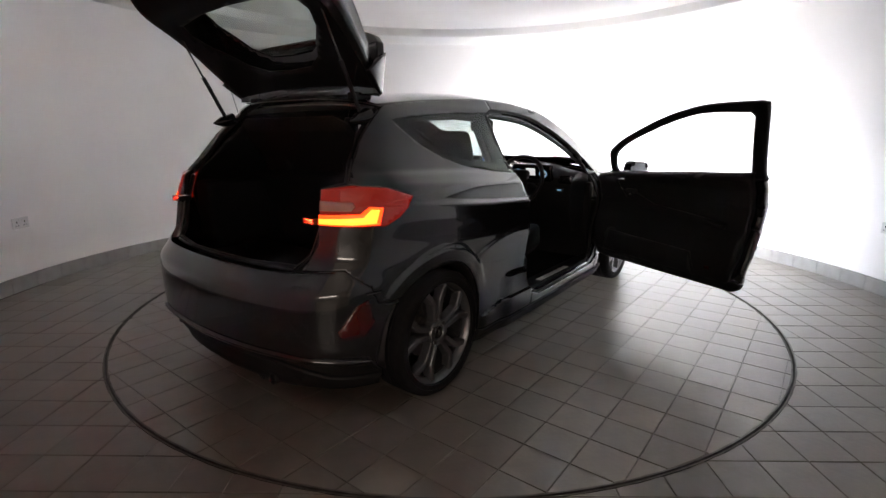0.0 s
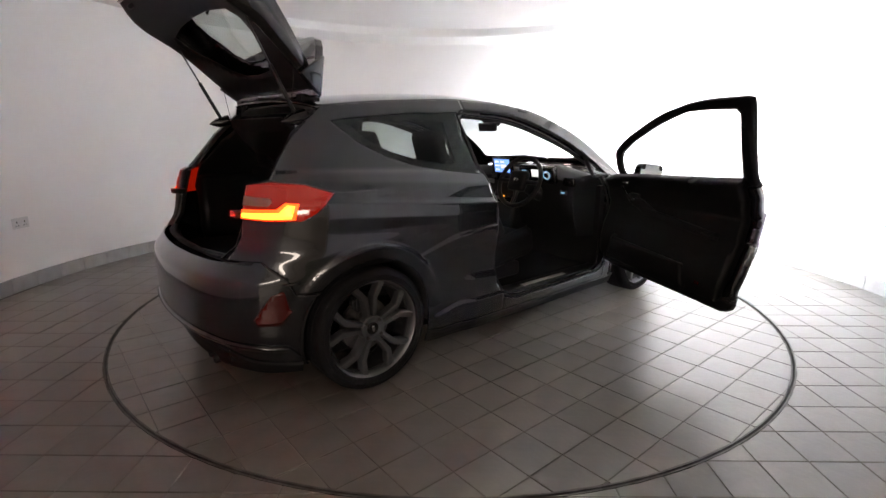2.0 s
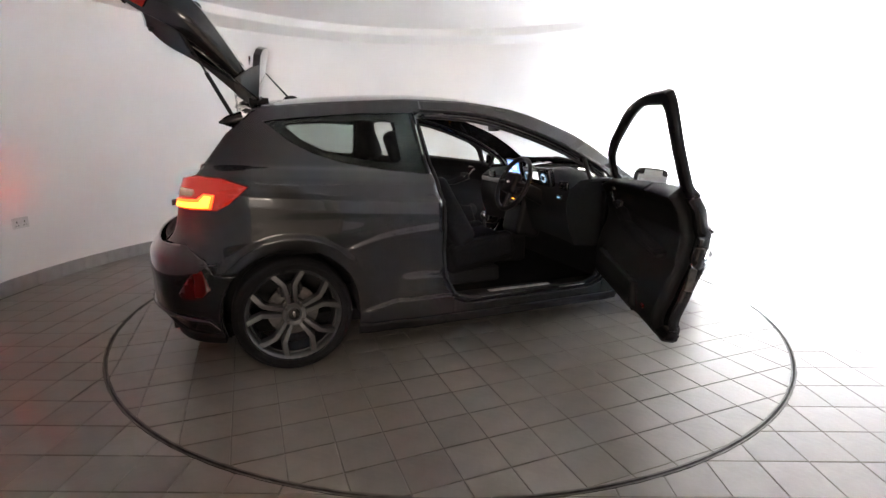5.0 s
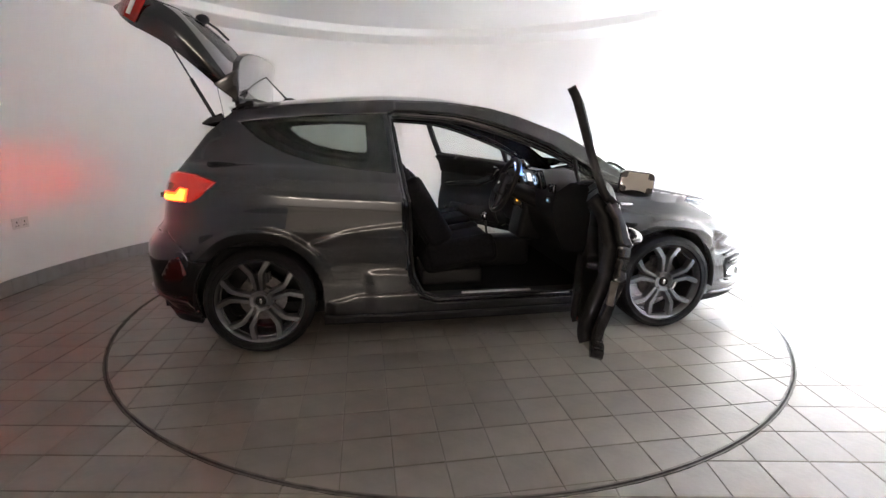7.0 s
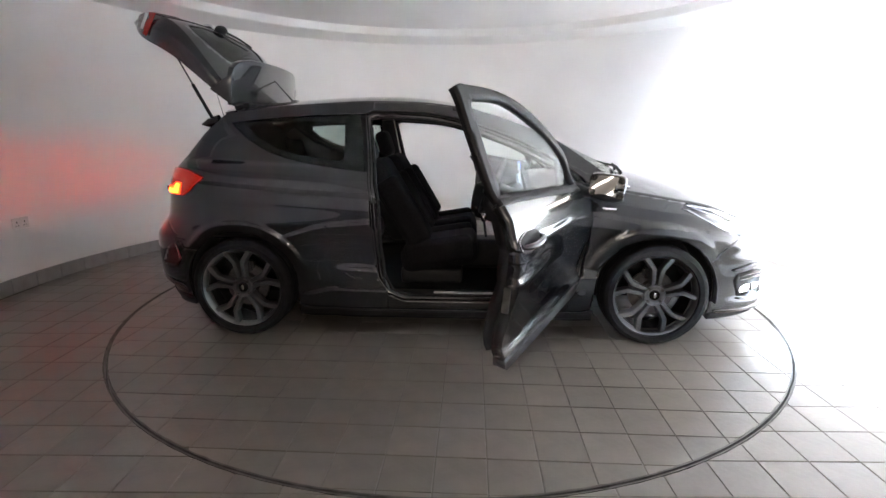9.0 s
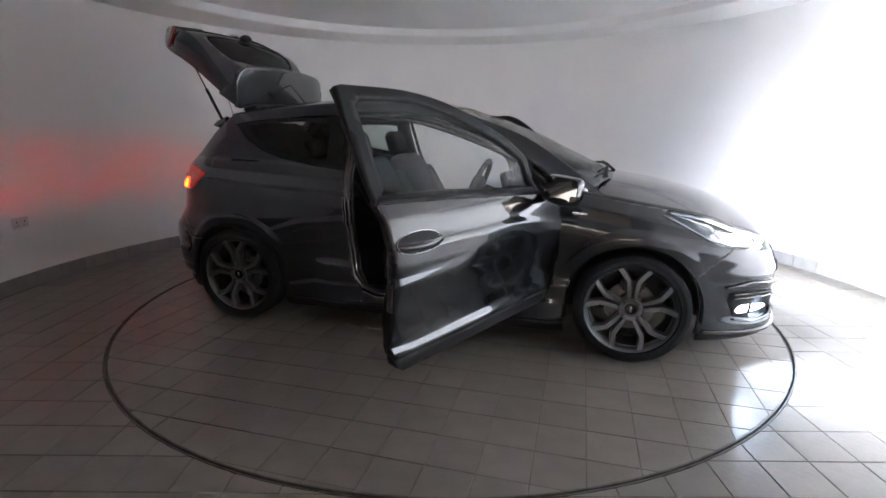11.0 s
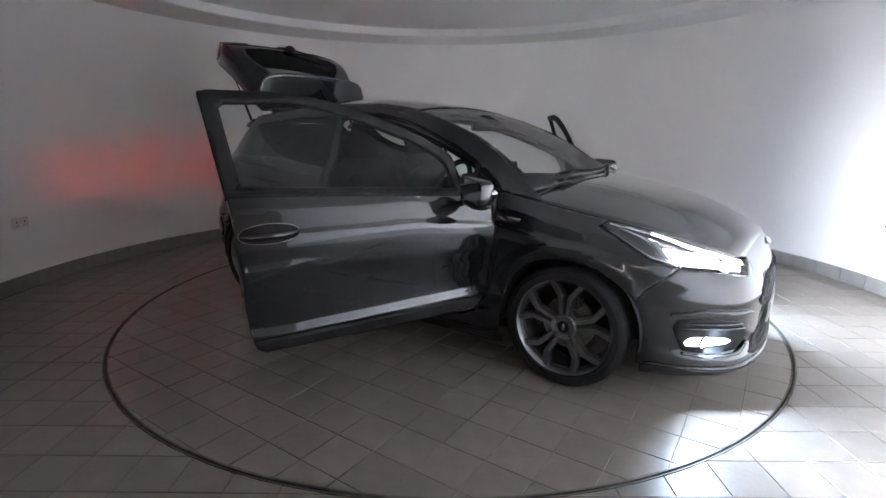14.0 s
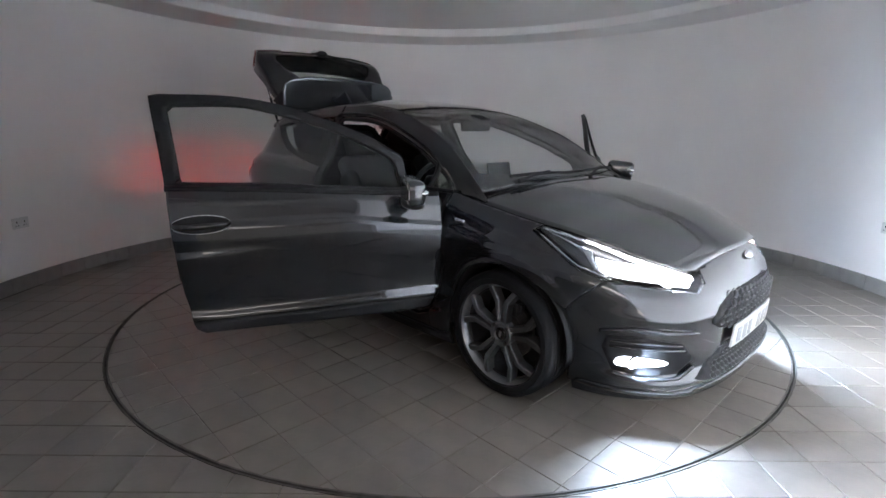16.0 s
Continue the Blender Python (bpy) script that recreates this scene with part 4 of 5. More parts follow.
for sd, angle in ((-1, 64.2), (1, -61.0)):
    door = empty("door", car)
    door["label"] = "wide open dark grey car door"
    axis = Vector((0.094, -sd * 0.04, 1)).normalized()
    door.matrix_local = Matrix.Translation((HINGE_X, sd * HINGE_Y, 0.6)) @ Matrix.Rotation(radians(angle), 4, axis) @ Matrix.Translation((0, 0, -0.6))

    def leaf(u, v, off=0.0):
        p = shell(u, v, off)
        return Vector((p.x - HINGE_X, sd * (p.y - HINGE_Y), p.z))

    def dpart(name, poly, mat, parent, label="", off=0.0, thick=0.01, du=0.03, dv=0.02):
        return part(name, patch(poly, lambda u, v: leaf(u, v, off), du, dv, (-0.76, -sd * HINGE_Y, 0.6)), mat, parent, label, thick=thick)
    lower = [(0.812, 1.022), (0.822, 0.86), (0.832, 0.55), (0.850, 0.402), (1.2, 0.398), (2.02, 0.392), (2.052, 0.43), (2.066, 0.60), (2.064, 0.932)] + [(x, z - 0.008) for x, z in BELT[3::-1]]
    dpart("skin", xz(lower), PAINT, door, "dark grey painted outer door skin", 0.0, 0.045, 0.025, 0.012)
    dpart("lower_trim", xz([(0.850, 0.398), (0.862, 0.365), (0.895, 0.342), (1.92, 0.325), (1.99, 0.34), (2.02, 0.388)]), BLACK, door, "black lower door edge", 0.004, 0.05)
    hole = FRAME_OUT + [FRAME_OUT[0]] + [FRAME_IN[0]] + FRAME_IN[:0:-1] + [FRAME_IN[0]]
    dpart("window_frame", xz(hole), BLACK, door, "black window frame", 0.002, 0.030)
    dpart("window_pane", xz(FRAME_IN), CLEAR, door, "clear door window", -0.012, 0.004).visible_shadow = False
    dpart("belt_seal", xz([(x, z - 0.012) for x, z in BELT] + [(x, z + 0.006) for x, z in BELT[::-1]]), BLACK, door, "black rubber belt seal", 0.006, 0.02)
    trim = [(0.850, 1.035), (0.862, 0.86), (0.872, 0.55), (0.90, 0.42), (1.2, 0.375), (1.85, 0.365), (1.97, 0.43), (2.0, 0.60), (2.0, 0.945)] + [(x, z + 0.012) for x, z in BELT[3:0:-1]]
    dpart("inner_trim", xz(trim), BLACK, door, "black inner door trim", -0.046, 0.055)
    dpart("armrest", xz([(0.98, 0.70), (1.55, 0.735), (1.72, 0.80), (1.74, 0.86), (1.66, 0.84), (1.50, 0.775), (0.98, 0.745)]), BLACK, door, "black moulded armrest", -0.09, 0.055)
    dpart("map_pocket", xz([(1.10, 0.42), (1.85, 0.40), (1.80, 0.54), (1.15, 0.53)]), BLACK, door, "black door pocket", -0.095, 0.04)
    part("speaker_grille", lathe([(0.001, 0.006), (0.055, 0.006), (0.065, 0.0)], 32, axis_m=Matrix.Translation(leaf(s_at(1.80), 0.50, -0.102)) @ pose(0, 0, 0, 90 * sd, 0, 0)), DARK_ALLOY, door, "round speaker grille")
    part("pull_handle", tube([leaf(s_at(1.60), 0.80, -0.10), leaf(s_at(1.63), 0.80, -0.125), leaf(s_at(1.74), 0.835, -0.13), leaf(s_at(1.80), 0.885, -0.125), leaf(s_at(1.81), 0.90, -0.10)], 0.010), CHROME, door, "silver inner door pull")
    part("release_lever", box(-0.03, 0.03, -0.008, 0.008, -0.014, 0.014), CHROME, door, "silver release lever", bevel=0.004).matrix_local = Matrix.Translation(leaf(s_at(1.78), 0.925, -0.105))
    part("window_switch", box(-0.04, 0.04, -0.01, 0.01, -0.014, 0.014), DARK_ALLOY, door, "window switches", bevel=0.003).matrix_local = Matrix.Translation(leaf(s_at(1.68), 0.845, -0.125))
    part("safety_reflector", box(-0.016, 0.016, -0.004, 0.004, -0.010, 0.010), RED_DARK, door, "small red reflector", bevel=0.002).matrix_local = Matrix.Translation(leaf(s_at(1.02), 0.46, -0.104))
    part("latch", box(-0.006, 0.006, -0.014, 0.014, -0.05, 0.05), BRAKE, door, "steel door latch", bevel=0.003).matrix_local = Matrix.Translation(leaf(s_at(0.828), 0.66, -0.03))
    # outer handle in its dished recess
    cxh, czh = 0.945, 0.872
    recess_poly = [(s_at(cxh - 0.120 * math.cos(radians(a))), czh + 0.038 * math.sin(radians(a))) for a in range(0, 360, 15)]
    dpart("handle_recess", recess_poly, BLACK, door, "black dished handle recess", 0.0025, 0.004)
    part("handle_ring", tube([leaf(u, v, 0.004) for u, v in recess_poly], 0.0022, 6, closed=True), CHROME, door, "bright rim of the handle recess")
    bar = [leaf(s_at(cxh + 0.115 * k), czh + 0.002, 0.008 + 0.034 * (1 - k * k) ** 0.5) for k in np.linspace(-1, 1, 13)]
    h = part("outer_handle", tube(bar, [0.008 + 0.007 * (1 - k * k) ** 0.5 for k in np.linspace(-1, 1, 13)], 12), PAINT, door, "grey door handle")
    # mirror
    m = Matrix.Translation((1.875 - HINGE_X, sd * (0.90 - HINGE_Y), 0.992)) @ Matrix.Scale(1.08, 4)
    mirror = empty("wing_mirror", door)
    mirror.matrix_local = m
    bm = bmesh.new()
    bmesh.ops.create_cube(bm, size=1, matrix=Matrix.Diagonal((0.095, 0.175, 0.118, 1)))
    bmesh.ops.bevel(bm, geom=bm.edges[:], offset=0.042, segments=5, affect="EDGES", profile=0.6)
    for v in bm.verts:
        if v.co.x < -0.03:
            v.co.x = -0.03
        v.co.z *= 1.0 - 0.9 * max(0.0, v.co.x)
    part("shell", bm, PAINT, mirror, "grey mirror housing")
    bm = bmesh.new()
    bmesh.ops.create_cube(bm, size=1, matrix=Matrix.Translation((-0.026, 0, 0)) @ Matrix.Diagonal((0.012, 0.158, 0.100, 1)))
    bmesh.ops.bevel(bm, geom=[e for e in bm.edges if abs(e.verts[0].co.x - e.verts[1].co.x) > 0.005], offset=0.03, segments=5, affect="EDGES")
    part("mirror_glass", bm, material("mirror_silver", (0.75, 0.78, 0.78), 0.03, metal=1.0) if "mirror_silver" not in bpy.data.materials else bpy.data.materials["mirror_silver"], mirror, "mirror glass")
    bm = ball((0.005, 0, -0.055), 0.05, 0.085, 0.025)
    part("lower_cover", bm, BLACK, mirror, "black lower mirror cover")
    part("foot", tube([(0.02, -sd * 0.06, -0.05), (0.05, -sd * 0.11, -0.055), (0.06, -sd * 0.16, -0.05)], [0.022, 0.026, 0.032]), BLACK, mirror, "black mirror foot")
    ind = part("indicator", ball((0.038, sd * 0.066, 0.005), 0.02, 0.03, 0.012), CHROME, mirror, "side indicator lens")

# ---- tailgate, raised ----
INNER = [(-0.085, 1.400), (-0.195, 1.505), (-0.32, 1.622), (-0.41, 1.700), (-0.50, 1.752), (-0.58, 1.790), (-0.645, 1.840), (-0.69, 1.895)]
OUTER = [(-0.085, 1.450), (-0.170, 1.595), (-0.255, 1.728), (-0.330, 1.835), (-0.405, 1.897), (-0.49, 1.925), (-0.60, 1.930), (-0.70, 1.905)]
WIDE = [(0.0, 0.535), (0.2, 0.575), (0.45, 0.600), (0.62, 0.592), (0.78, 0.555), (0.92, 0.500), (1.0, 0.460)]


def along(line, q):
    a = np.linspace(0, 1, len(line))
    w = 0.06
    ks = np.linspace(-w, w, 7)
    xs = np.mean([np.interp(np.clip(q + k, 0, 1), a, [p[0] for p in line]) for k in ks])
    zs = np.mean([np.interp(np.clip(q + k, 0, 1), a, [p[1] for p in line]) for k in ks])
    if q < w or q > 1 - w:
        e = max(0, w - q) / w if q < w else max(0, q - 1 + w) / w
        xs = xs * (1 - e) + e * np.interp(q, a, [p[0] for p in line])
        zs = zs * (1 - e) + e * np.interp(q, a, [p[1] for p in line])
    return float(xs), float(zs)


WIDTH = table(WIDE, 0.08)


def hatch(line, crown):
    def place(q, k, off=0.0):
        x, z = along(line, q)
        lift = crown * (1 - abs(k) ** 2.2) + off
        return Vector((x + 0.72 * lift, k * WIDTH(q), z + 0.69 * lift))
    return place


hin, hout = hatch(INNER, 0.045), hatch(OUTER, 0.040)
tailgate = empty("tailgate", car)
tailgate["label"] = "raised tailgate with tinted window and roof spoiler"
glass_hole = [(0.20, -0.50), (0.15, -0.30), (0.14, 0), (0.15, 0.30), (0.20, 0.50), (0.34, 0.74), (0.44, 0.80), (0.52, 0.76), (0.56, 0.4), (0.57, 0), (0.56, -0.4), (0.52, -0.76), (0.44, -0.80), (0.34, -0.74)]
hole = [(0.0, 0.0), (0.0, -1.0), (1.0, -1.0), (1.0, 1.0), (0.0, 1.0), (0.0, 0.0)] + [glass_hole[2]] + glass_hole[3:] + glass_hole[:3]
part("inner_panel", patch(hole, hin, 0.03, 0.06, middle=(-0.2, 0, 2.4)), BLACK, tailgate, "black inner tailgate lining", thick=0.012)
part("outer_frame", patch(hole, hout, 0.03, 0.06, middle=(-0.4, 0, 1.3)), GLOSS, tailgate, "gloss black outer window surround", thick=0.01)
low_skin = [(0.64, -1.0), (1.0, -1.0), (1.0, 1.0), (0.64, 1.0)]
part("lower_skin", patch(low_skin, lambda q, k: hout(q, k, 0.006), 0.03, 0.06, middle=(-0.4, 0, 1.3)), PAINT, tailgate, "grey lower tailgate skin", thick=0.005)
part("window_pane", patch(glass_hole, lambda q, k: hout(q, k, -0.006), 0.03, 0.06, middle=(-0.4, 0, 1.3)), PRIVACY, tailgate, "tinted rear window", thick=0.004).visible_shadow = False
for sd in (1, -1):
    edge = bmesh.new()
    qs = np.linspace(0, 1, 26)
    rows_ = [(edge.verts.new(hin(q, sd)), edge.verts.new(hout(q, sd))) for q in qs]
    for a, b in zip(rows_, rows_[1:]):
        edge.faces.new((a[0], a[1], b[1], b[0]))
    part("side_edge", edge, PAINT, tailgate, "grey tailgate side", thick=0.006, offset=0)
    lamp_poly = [(0.72, sd * 0.62), (0.72, sd * 1.0), (0.90, sd * 1.0), (0.90, sd * 0.55)]
    tl = part("lamp_section", patch(lamp_poly, lambda q, k: hout(q, k, 0.014), 0.02, 0.05, middle=(-0.4, 0, 1.3)), RED_DARK, tailgate, "red inner tail lamp section", thick=0.012)
    white_poly = [(0.79, sd * 0.60), (0.79, sd * 1.0), (0.83, sd * 1.0), (0.83, sd * 0.58)]
    part("clear_band", patch(white_poly, lambda q, k: hout(q, k, 0.019), 0.02, 0.05, middle=(-0.4, 0, 1.3)), WHITE, tl, "clear lamp band", thick=0.004)
    wrap = bmesh.new()
    rows_ = [(hin(q, sd).lerp(hout(q, sd), 0.12) + Vector((0, sd * 0.007, 0)), hout(q, sd) + Vector((0, sd * 0.007, 0.012))) for q in np.linspace(0.70, 0.90, 9)]
    vs = [(wrap.verts.new(a), wrap.verts.new(b)) for a, b in rows_]
    for a, b in zip(vs, vs[1:]):
        wrap.faces.new((a[0], a[1], b[1], b[0]))
    ws = part("lamp_flank", wrap, RED_LAMP, tl, "red lamp flank", thick=0.004, offset=0)
    wrap = bmesh.new()
    rows_ = [(hin(q, sd).lerp(hout(q, sd), 0.30) + Vector((0, sd * 0.011, 0)), hout(q, sd) + Vector((0, sd * 0.011, 0.010))) for q in np.linspace(0.775, 0.815, 4)]
    vs = [(wrap.verts.new(a), wrap.verts.new(b)) for a, b in rows_]
    for a, b in zip(vs, vs[1:]):
        wrap.faces.new((a[0], a[1], b[1], b[0]))
    part("clear_flank", wrap, WHITE, tl, "clear lamp stripe", thick=0.003, offset=0)
    # gas strut
    p0, p1 = Vector((-0.205, sd * 0.550, 1.300)), Vector((-0.425, sd * 0.560, 1.740))
    pm = p0.lerp(p1, 0.52)
    st = part("gas_strut", cyl(p0, pm, 0.010, seg=12), BLACK, tailgate, "black gas strut")
    part("piston_rod", cyl(pm, p1, 0.0045, seg=10), DARK_ALLOY, st)
    part("ball_joint", ball(p0, 0.014, 0.014, 0.014, u=12, v=8), BLACK, st)
    part("hinge", box(-0.13, -0.03, sd * 0.40 - 0.03, sd * 0.40 + 0.03, 1.385, 1.425), BLACK, tailgate, "black hinge", bevel=0.006)
    part("bump_stop", cyl(hin(0.92, sd * 0.75, 0.004), hin(0.92, sd * 0.75, -0.028), 0.014, 0.010), BLACK, tailgate, "rubber bump stop")
part("bottom_edge", patch([(0, -1), (1, -1), (1, 1), (0, 1)], lambda a, k: hin(1, k) * (1 - a) + hout(1, k) * a, 0.25, 0.06), PAINT, tailgate, thick=0.006)
# spoiler: a curved wing whose upper side faces forward now
SPOILER = [(-0.085, 1.405), (-0.075, 1.50), (-0.066, 1.590), (-0.058, 1.676)]
def wing(q, k, off=0.0):
    x, z = along(SPOILER, q)
    fwd = 0.07 * (1 - abs(k) ** 2.5) * (0.25 + 0.75 * q)
    drop = 0.045 * (1 - abs(k) ** 2)
    return Vector((x + fwd + off, k * (0.545 + 0.02 * q), z - drop * q * 0.0 + 0.02 * (1 - abs(k) ** 2) * q))
wing_poly = [(0, -1), (0.62, -1), (0.80, -0.975), (0.92, -0.90), (0.98, -0.80), (1, -0.66), (1, 0.66), (0.98, 0.80), (0.92, 0.90), (0.80, 0.975), (0.62, 1), (0, 1)]
part("spoiler", patch(wing_poly, wing, 0.1, 0.08, middle=(-0.4, 0, 1.5)), PAINT, tailgate, "grey roof spoiler", thick=0.035, bevel=0.008)
for sd in (1, -1):
    sp = bmesh.new()
    sp.faces.new([sp.verts.new(p) for p in (wing(0.0, sd), wing(0.5, sd), wing(0.66, sd), Vector((-0.125, sd * 0.570, 1.555)), Vector((-0.200, sd * 0.585, 1.500)))])
    part("spoiler_side", sp, PAINT, tailgate, "spoiler side blade", thick=0.02, offset=0, bevel=0.006)
part("high_brake_lamp", box(-0.11, -0.10, -0.13, 0.13, 1.655, 1.675), RED_DARK, tailgate, "red high-level brake lamp", bevel=0.003)
wp = hout(0.60, 0.0, 0.02)
part("rear_wiper", tube([wp, hout(0.52, 0.25, 0.022), hout(0.45, 0.52, 0.018)], 0.008), BLACK, tailgate, "black rear wiper")
part("wiper_hub", ball(wp, 0.04, 0.05, 0.03), BLACK, tailgate, "wiper pivot")
part("badge", ball(hout(0.74, 0, 0.016), 0.03, 0.06, 0.02), CHROME, tailgate, "oval chrome badge")
part("plate_recess", patch([(0.80, -0.55), (0.95, -0.55), (0.95, 0.55), (0.80, 0.55)], lambda q, k: hout(q, k, 0.012), 0.03, 0.06, middle=(-0.4, 0, 1.3)), BLACK, tailgate, "dark number plate recess", thick=0.004)

# boot opening: seal and side trims
OPENING = [(-0.12, 1.362), (-0.20, 1.315), (-0.30, 1.23), (-0.395, 1.12), (-0.455, 1.035), (-0.595, 1.015), (-0.595, 0.87), (-0.625, 0.76), (-0.66, 0.70)]
seal = []
for x, z in OPENING:
    p = shell(s_at(x), z, -0.035)
    seal.append((p.x + 0.012, p.y - 0.012, z))
seal.append((-0.61, 0.25, 0.697))
loop = seal + [(-0.615, 0, 0.695)] + [(x, -y, z) for x, y, z in seal[::-1]] + [(-0.16, -0.25, 1.405), (-0.17, 0, 1.412), (-0.16, 0.25, 1.405)]
part("boot_seal", tube(loop, 0.012, 8, closed=True), BLACK, car, "black rubber boot seal")
for sd in (1, -1):
    bm = bmesh.new()
    ring_a = [bm.verts.new((x, sd * y, z)) for x, y, z in seal[:-1]]
    ring_b = []
    for x, z in OPENING:
        p = shell(s_at(x), z, -0.006)
        ring_b.append(bm.verts.new((p.x, sd * p.y, z)))
    for k in range(len(ring_a) - 1):
        bm.faces.new((ring_a[k], ring_a[k + 1], ring_b[k + 1], ring_b[k]))
    part("opening_jamb", bm, GLOSS, car, "dark boot opening jamb", thick=0.006, offset=0)
    part("pillar_blade", tube([(-0.17, sd * 0.55, 1.315), (-0.24, sd * 0.555, 1.298), (-0.285, sd * 0.56, 1.290)], [0.035, 0.028, 0.004]), GLOSS, car, "black pillar blade")

# ---- cabin ----
def soft_box(sx, sy, sz, r, m=None):
    bm = bmesh.new()
    bmesh.ops.create_cube(bm, size=1, matrix=Matrix.Diagonal((sx, sy, sz, 1)))
    bmesh.ops.bevel(bm, geom=bm.edges[:], offset=r, segments=4, affect="EDGES", profile=0.5)
    if m is not None:
        bm.transform(m)
    return bm


part("floor_pan", box(-0.45, 2.15, -0.69, 0.69, 0.185, 0.255), CARPET, car, "black carpeted cabin floor", smooth=False)
part("boot_floor", box(-0.62, -0.05, -0.52, 0.52, 0.56, 0.60), CARPET, car, "black boot carpet", smooth=False)
part("boot_well", box(-0.60, -0.40, -0.55, 0.55, 0.22, 0.56), BLACK, car, "dark structure below the boot", smooth=False)
part("engine_block", box(2.12, 3.02, -0.49, 0.49, 0.20, 0.60), BLACK, car, "dark engine undertray", smooth=False)
part("firewall", box(2.06, 2.12, -0.70, 0.70, 0.25, 0.86), BLACK, car, "black bulkhead", smooth=False)
for sd in (1, -1):
    part("boot_side_trim", soft_box(0.50, 0.16, 0.40, 0.03, Matrix.Translation((-0.13, sd * 0.58, 0.78))), CARPET, car, "black boot side trim")
    part("sill_plate", box(1.02, 1.75, sd * 0.735 - 0.03, sd * 0.735 + 0.03, 0.268, 0.276), BLACK, car, "black inner sill")
    part("scuff_plate", box(1.18, 1.62, sd * 0.735 - 0.018, sd * 0.735 + 0.018, 0.2765, 0.280), SILLPLATE, car, "brushed metal scuff plate", bevel=0.001)
    part("outer_scuff", box(1.00, 1.86, sd * 0.785 - 0.012, sd * 0.785 + 0.012, 0.262, 0.268), SILLPLATE, car, "bright sill edge strip", bevel=0.001)
    part("inner_sill", box(0.85, 2.05, sd * 0.69 - 0.05, sd * 0.69 + 0.05, 0.17, 0.268), BLACK, car, "black sill", bevel=0.01)
    post = patch(xz([(0.70, 0.28), (0.84, 0.28), (0.825, 0.55), (0.812, 0.86), (0.80, 0.94), (0.752, 1.345), (0.66, 1.345), (0.66, 1.0), (0.60, 0.9), (0.55, 0.6), (0.60, 0.4)]), lambda u, v: Vector((shell(u, v, -0.03).x, sd * shell(u, v, -0.03).y, v)), 0.04, 0.03)
    part("door_post_trim", post, BLACK, car, "black door post trim", thick=0.04)
    part("striker", tube([(0.83, sd * 0.755, 0.72), (0.85, sd * 0.775, 0.72), (0.85, sd * 0.775, 0.68), (0.83, sd * 0.755, 0.68)], 0.006), CHROME, car, "steel door striker")
    side_lin = patch(xz([(-0.30, 0.62), (0.62, 0.62), (0.62, 1.03), (0.30, 1.07), (0.05, 1.16), (-0.12, 1.29), (-0.25, 1.20), (-0.38, 1.05), (-0.40, 0.90)]), lambda u, v: Vector((shell(u, v, -0.045).x, sd * shell(u, v, -0.045).y, v)), 0.05, 0.04)
    part("rear_side_lining", side_lin, BLACK, car, "black rear side lining", thick=0.01)
part("headliner", patch([(-0.10, -0.93), (1.40, -0.93), (1.36, 0), (1.40, 0.93), (-0.10, 0.93), (-0.17, 0)], lambda u, v: roof_at(u, v, -0.03), 0.08, 0.15), LINER, car, "grey headliner", thick=0.008)

shelf = patch([(-0.46, 0.0), (0.46, 0.0), (0.47, 0.5), (0.43, 0.9), (0.36, 1.0), (-0.36, 1.0), (-0.43, 0.9), (-0.47, 0.5)], lambda u, v: Vector((0.03 - 0.25 * v, u, 0.99 + 0.315 * v)), 0.1, 0.2)
part("parcel_shelf", shelf, CARPET, car, "black parcel shelf, tilted up", thick=0.018)
for sd in (1, -1):
    part("shelf_cord", tube([(-0.19, sd * 0.43, 1.275), (-0.20, sd * 0.52, 1.52)], 0.0015, 6), BLACK, car, "thin black shelf cord")

# seats
def seat(parent_name, y, x, back_tilt, wide, label):
    s = empty(parent_name, car)
    s["label"] = label
    s.location = (x, y, 0.27)
    part("cushion", soft_box(0.50, wide, 0.17, 0.06, Matrix.Translation((0.20, 0, 0.20)) @ pose(0, 0, 0, 0, -9, 0)), CLOTH, s)
    for sd in (1, -1):
        part("cushion_bolster", soft_box(0.44, 0.09, 0.17, 0.04, Matrix.Translation((0.20, sd * (wide / 2 - 0.03), 0.235)) @ pose(0, 0, 0, 0, -9, 0)), CLOTH, s)
        part("back_bolster", soft_box(0.16, 0.10, 0.46, 0.045, Matrix.Translation((-0.025, sd * (wide / 2 - 0.035), 0.49)) @ pose(0, 0, 0, 0, -back_tilt, 0)), CLOTH, s)
    part("backrest", soft_box(0.14, wide * 0.92, 0.66, 0.06, Matrix.Translation((-0.075, 0, 0.51)) @ pose(0, 0, 0, 0, -back_tilt, 0)), CLOTH, s)
    part("headrest", soft_box(0.10, 0.25, 0.20, 0.045, Matrix.Translation((-0.290, 0, 0.885)) @ pose(0, 0, 0, 0, -back_tilt * 0.6, 0)), CLOTH, s)
    for k in (-0.06, 0.06):
        part("headrest_post", cyl((-0.250, k, 0.74), (-0.280, k, 0.84), 0.006, seg=8), DARK_ALLOY, s)
    part("seat_base", soft_box(0.40, wide * 0.8, 0.10, 0.02, Matrix.Translation((0.15, 0, 0.06))), BLACK, s)
    return s


seat("front_seat", -0.36, 1.00, 30, 0.50, "black cloth driver's seat with side bolsters")
seat("front_seat", 0.36, 1.00, 30, 0.50, "black cloth passenger seat with side bolsters")
bench = empty("rear_seat", car)
part("bench", soft_box(0.46, 1.16, 0.18, 0.05, Matrix.Translation((0.42, 0, 0.45))), CLOTH, bench)
part("bench_back", soft_box(0.14, 1.18, 0.60, 0.05, Matrix.Translation((0.10, 0, 0.76)) @ pose(0, 0, 0, 0, -20, 0)), CLOTH, bench)
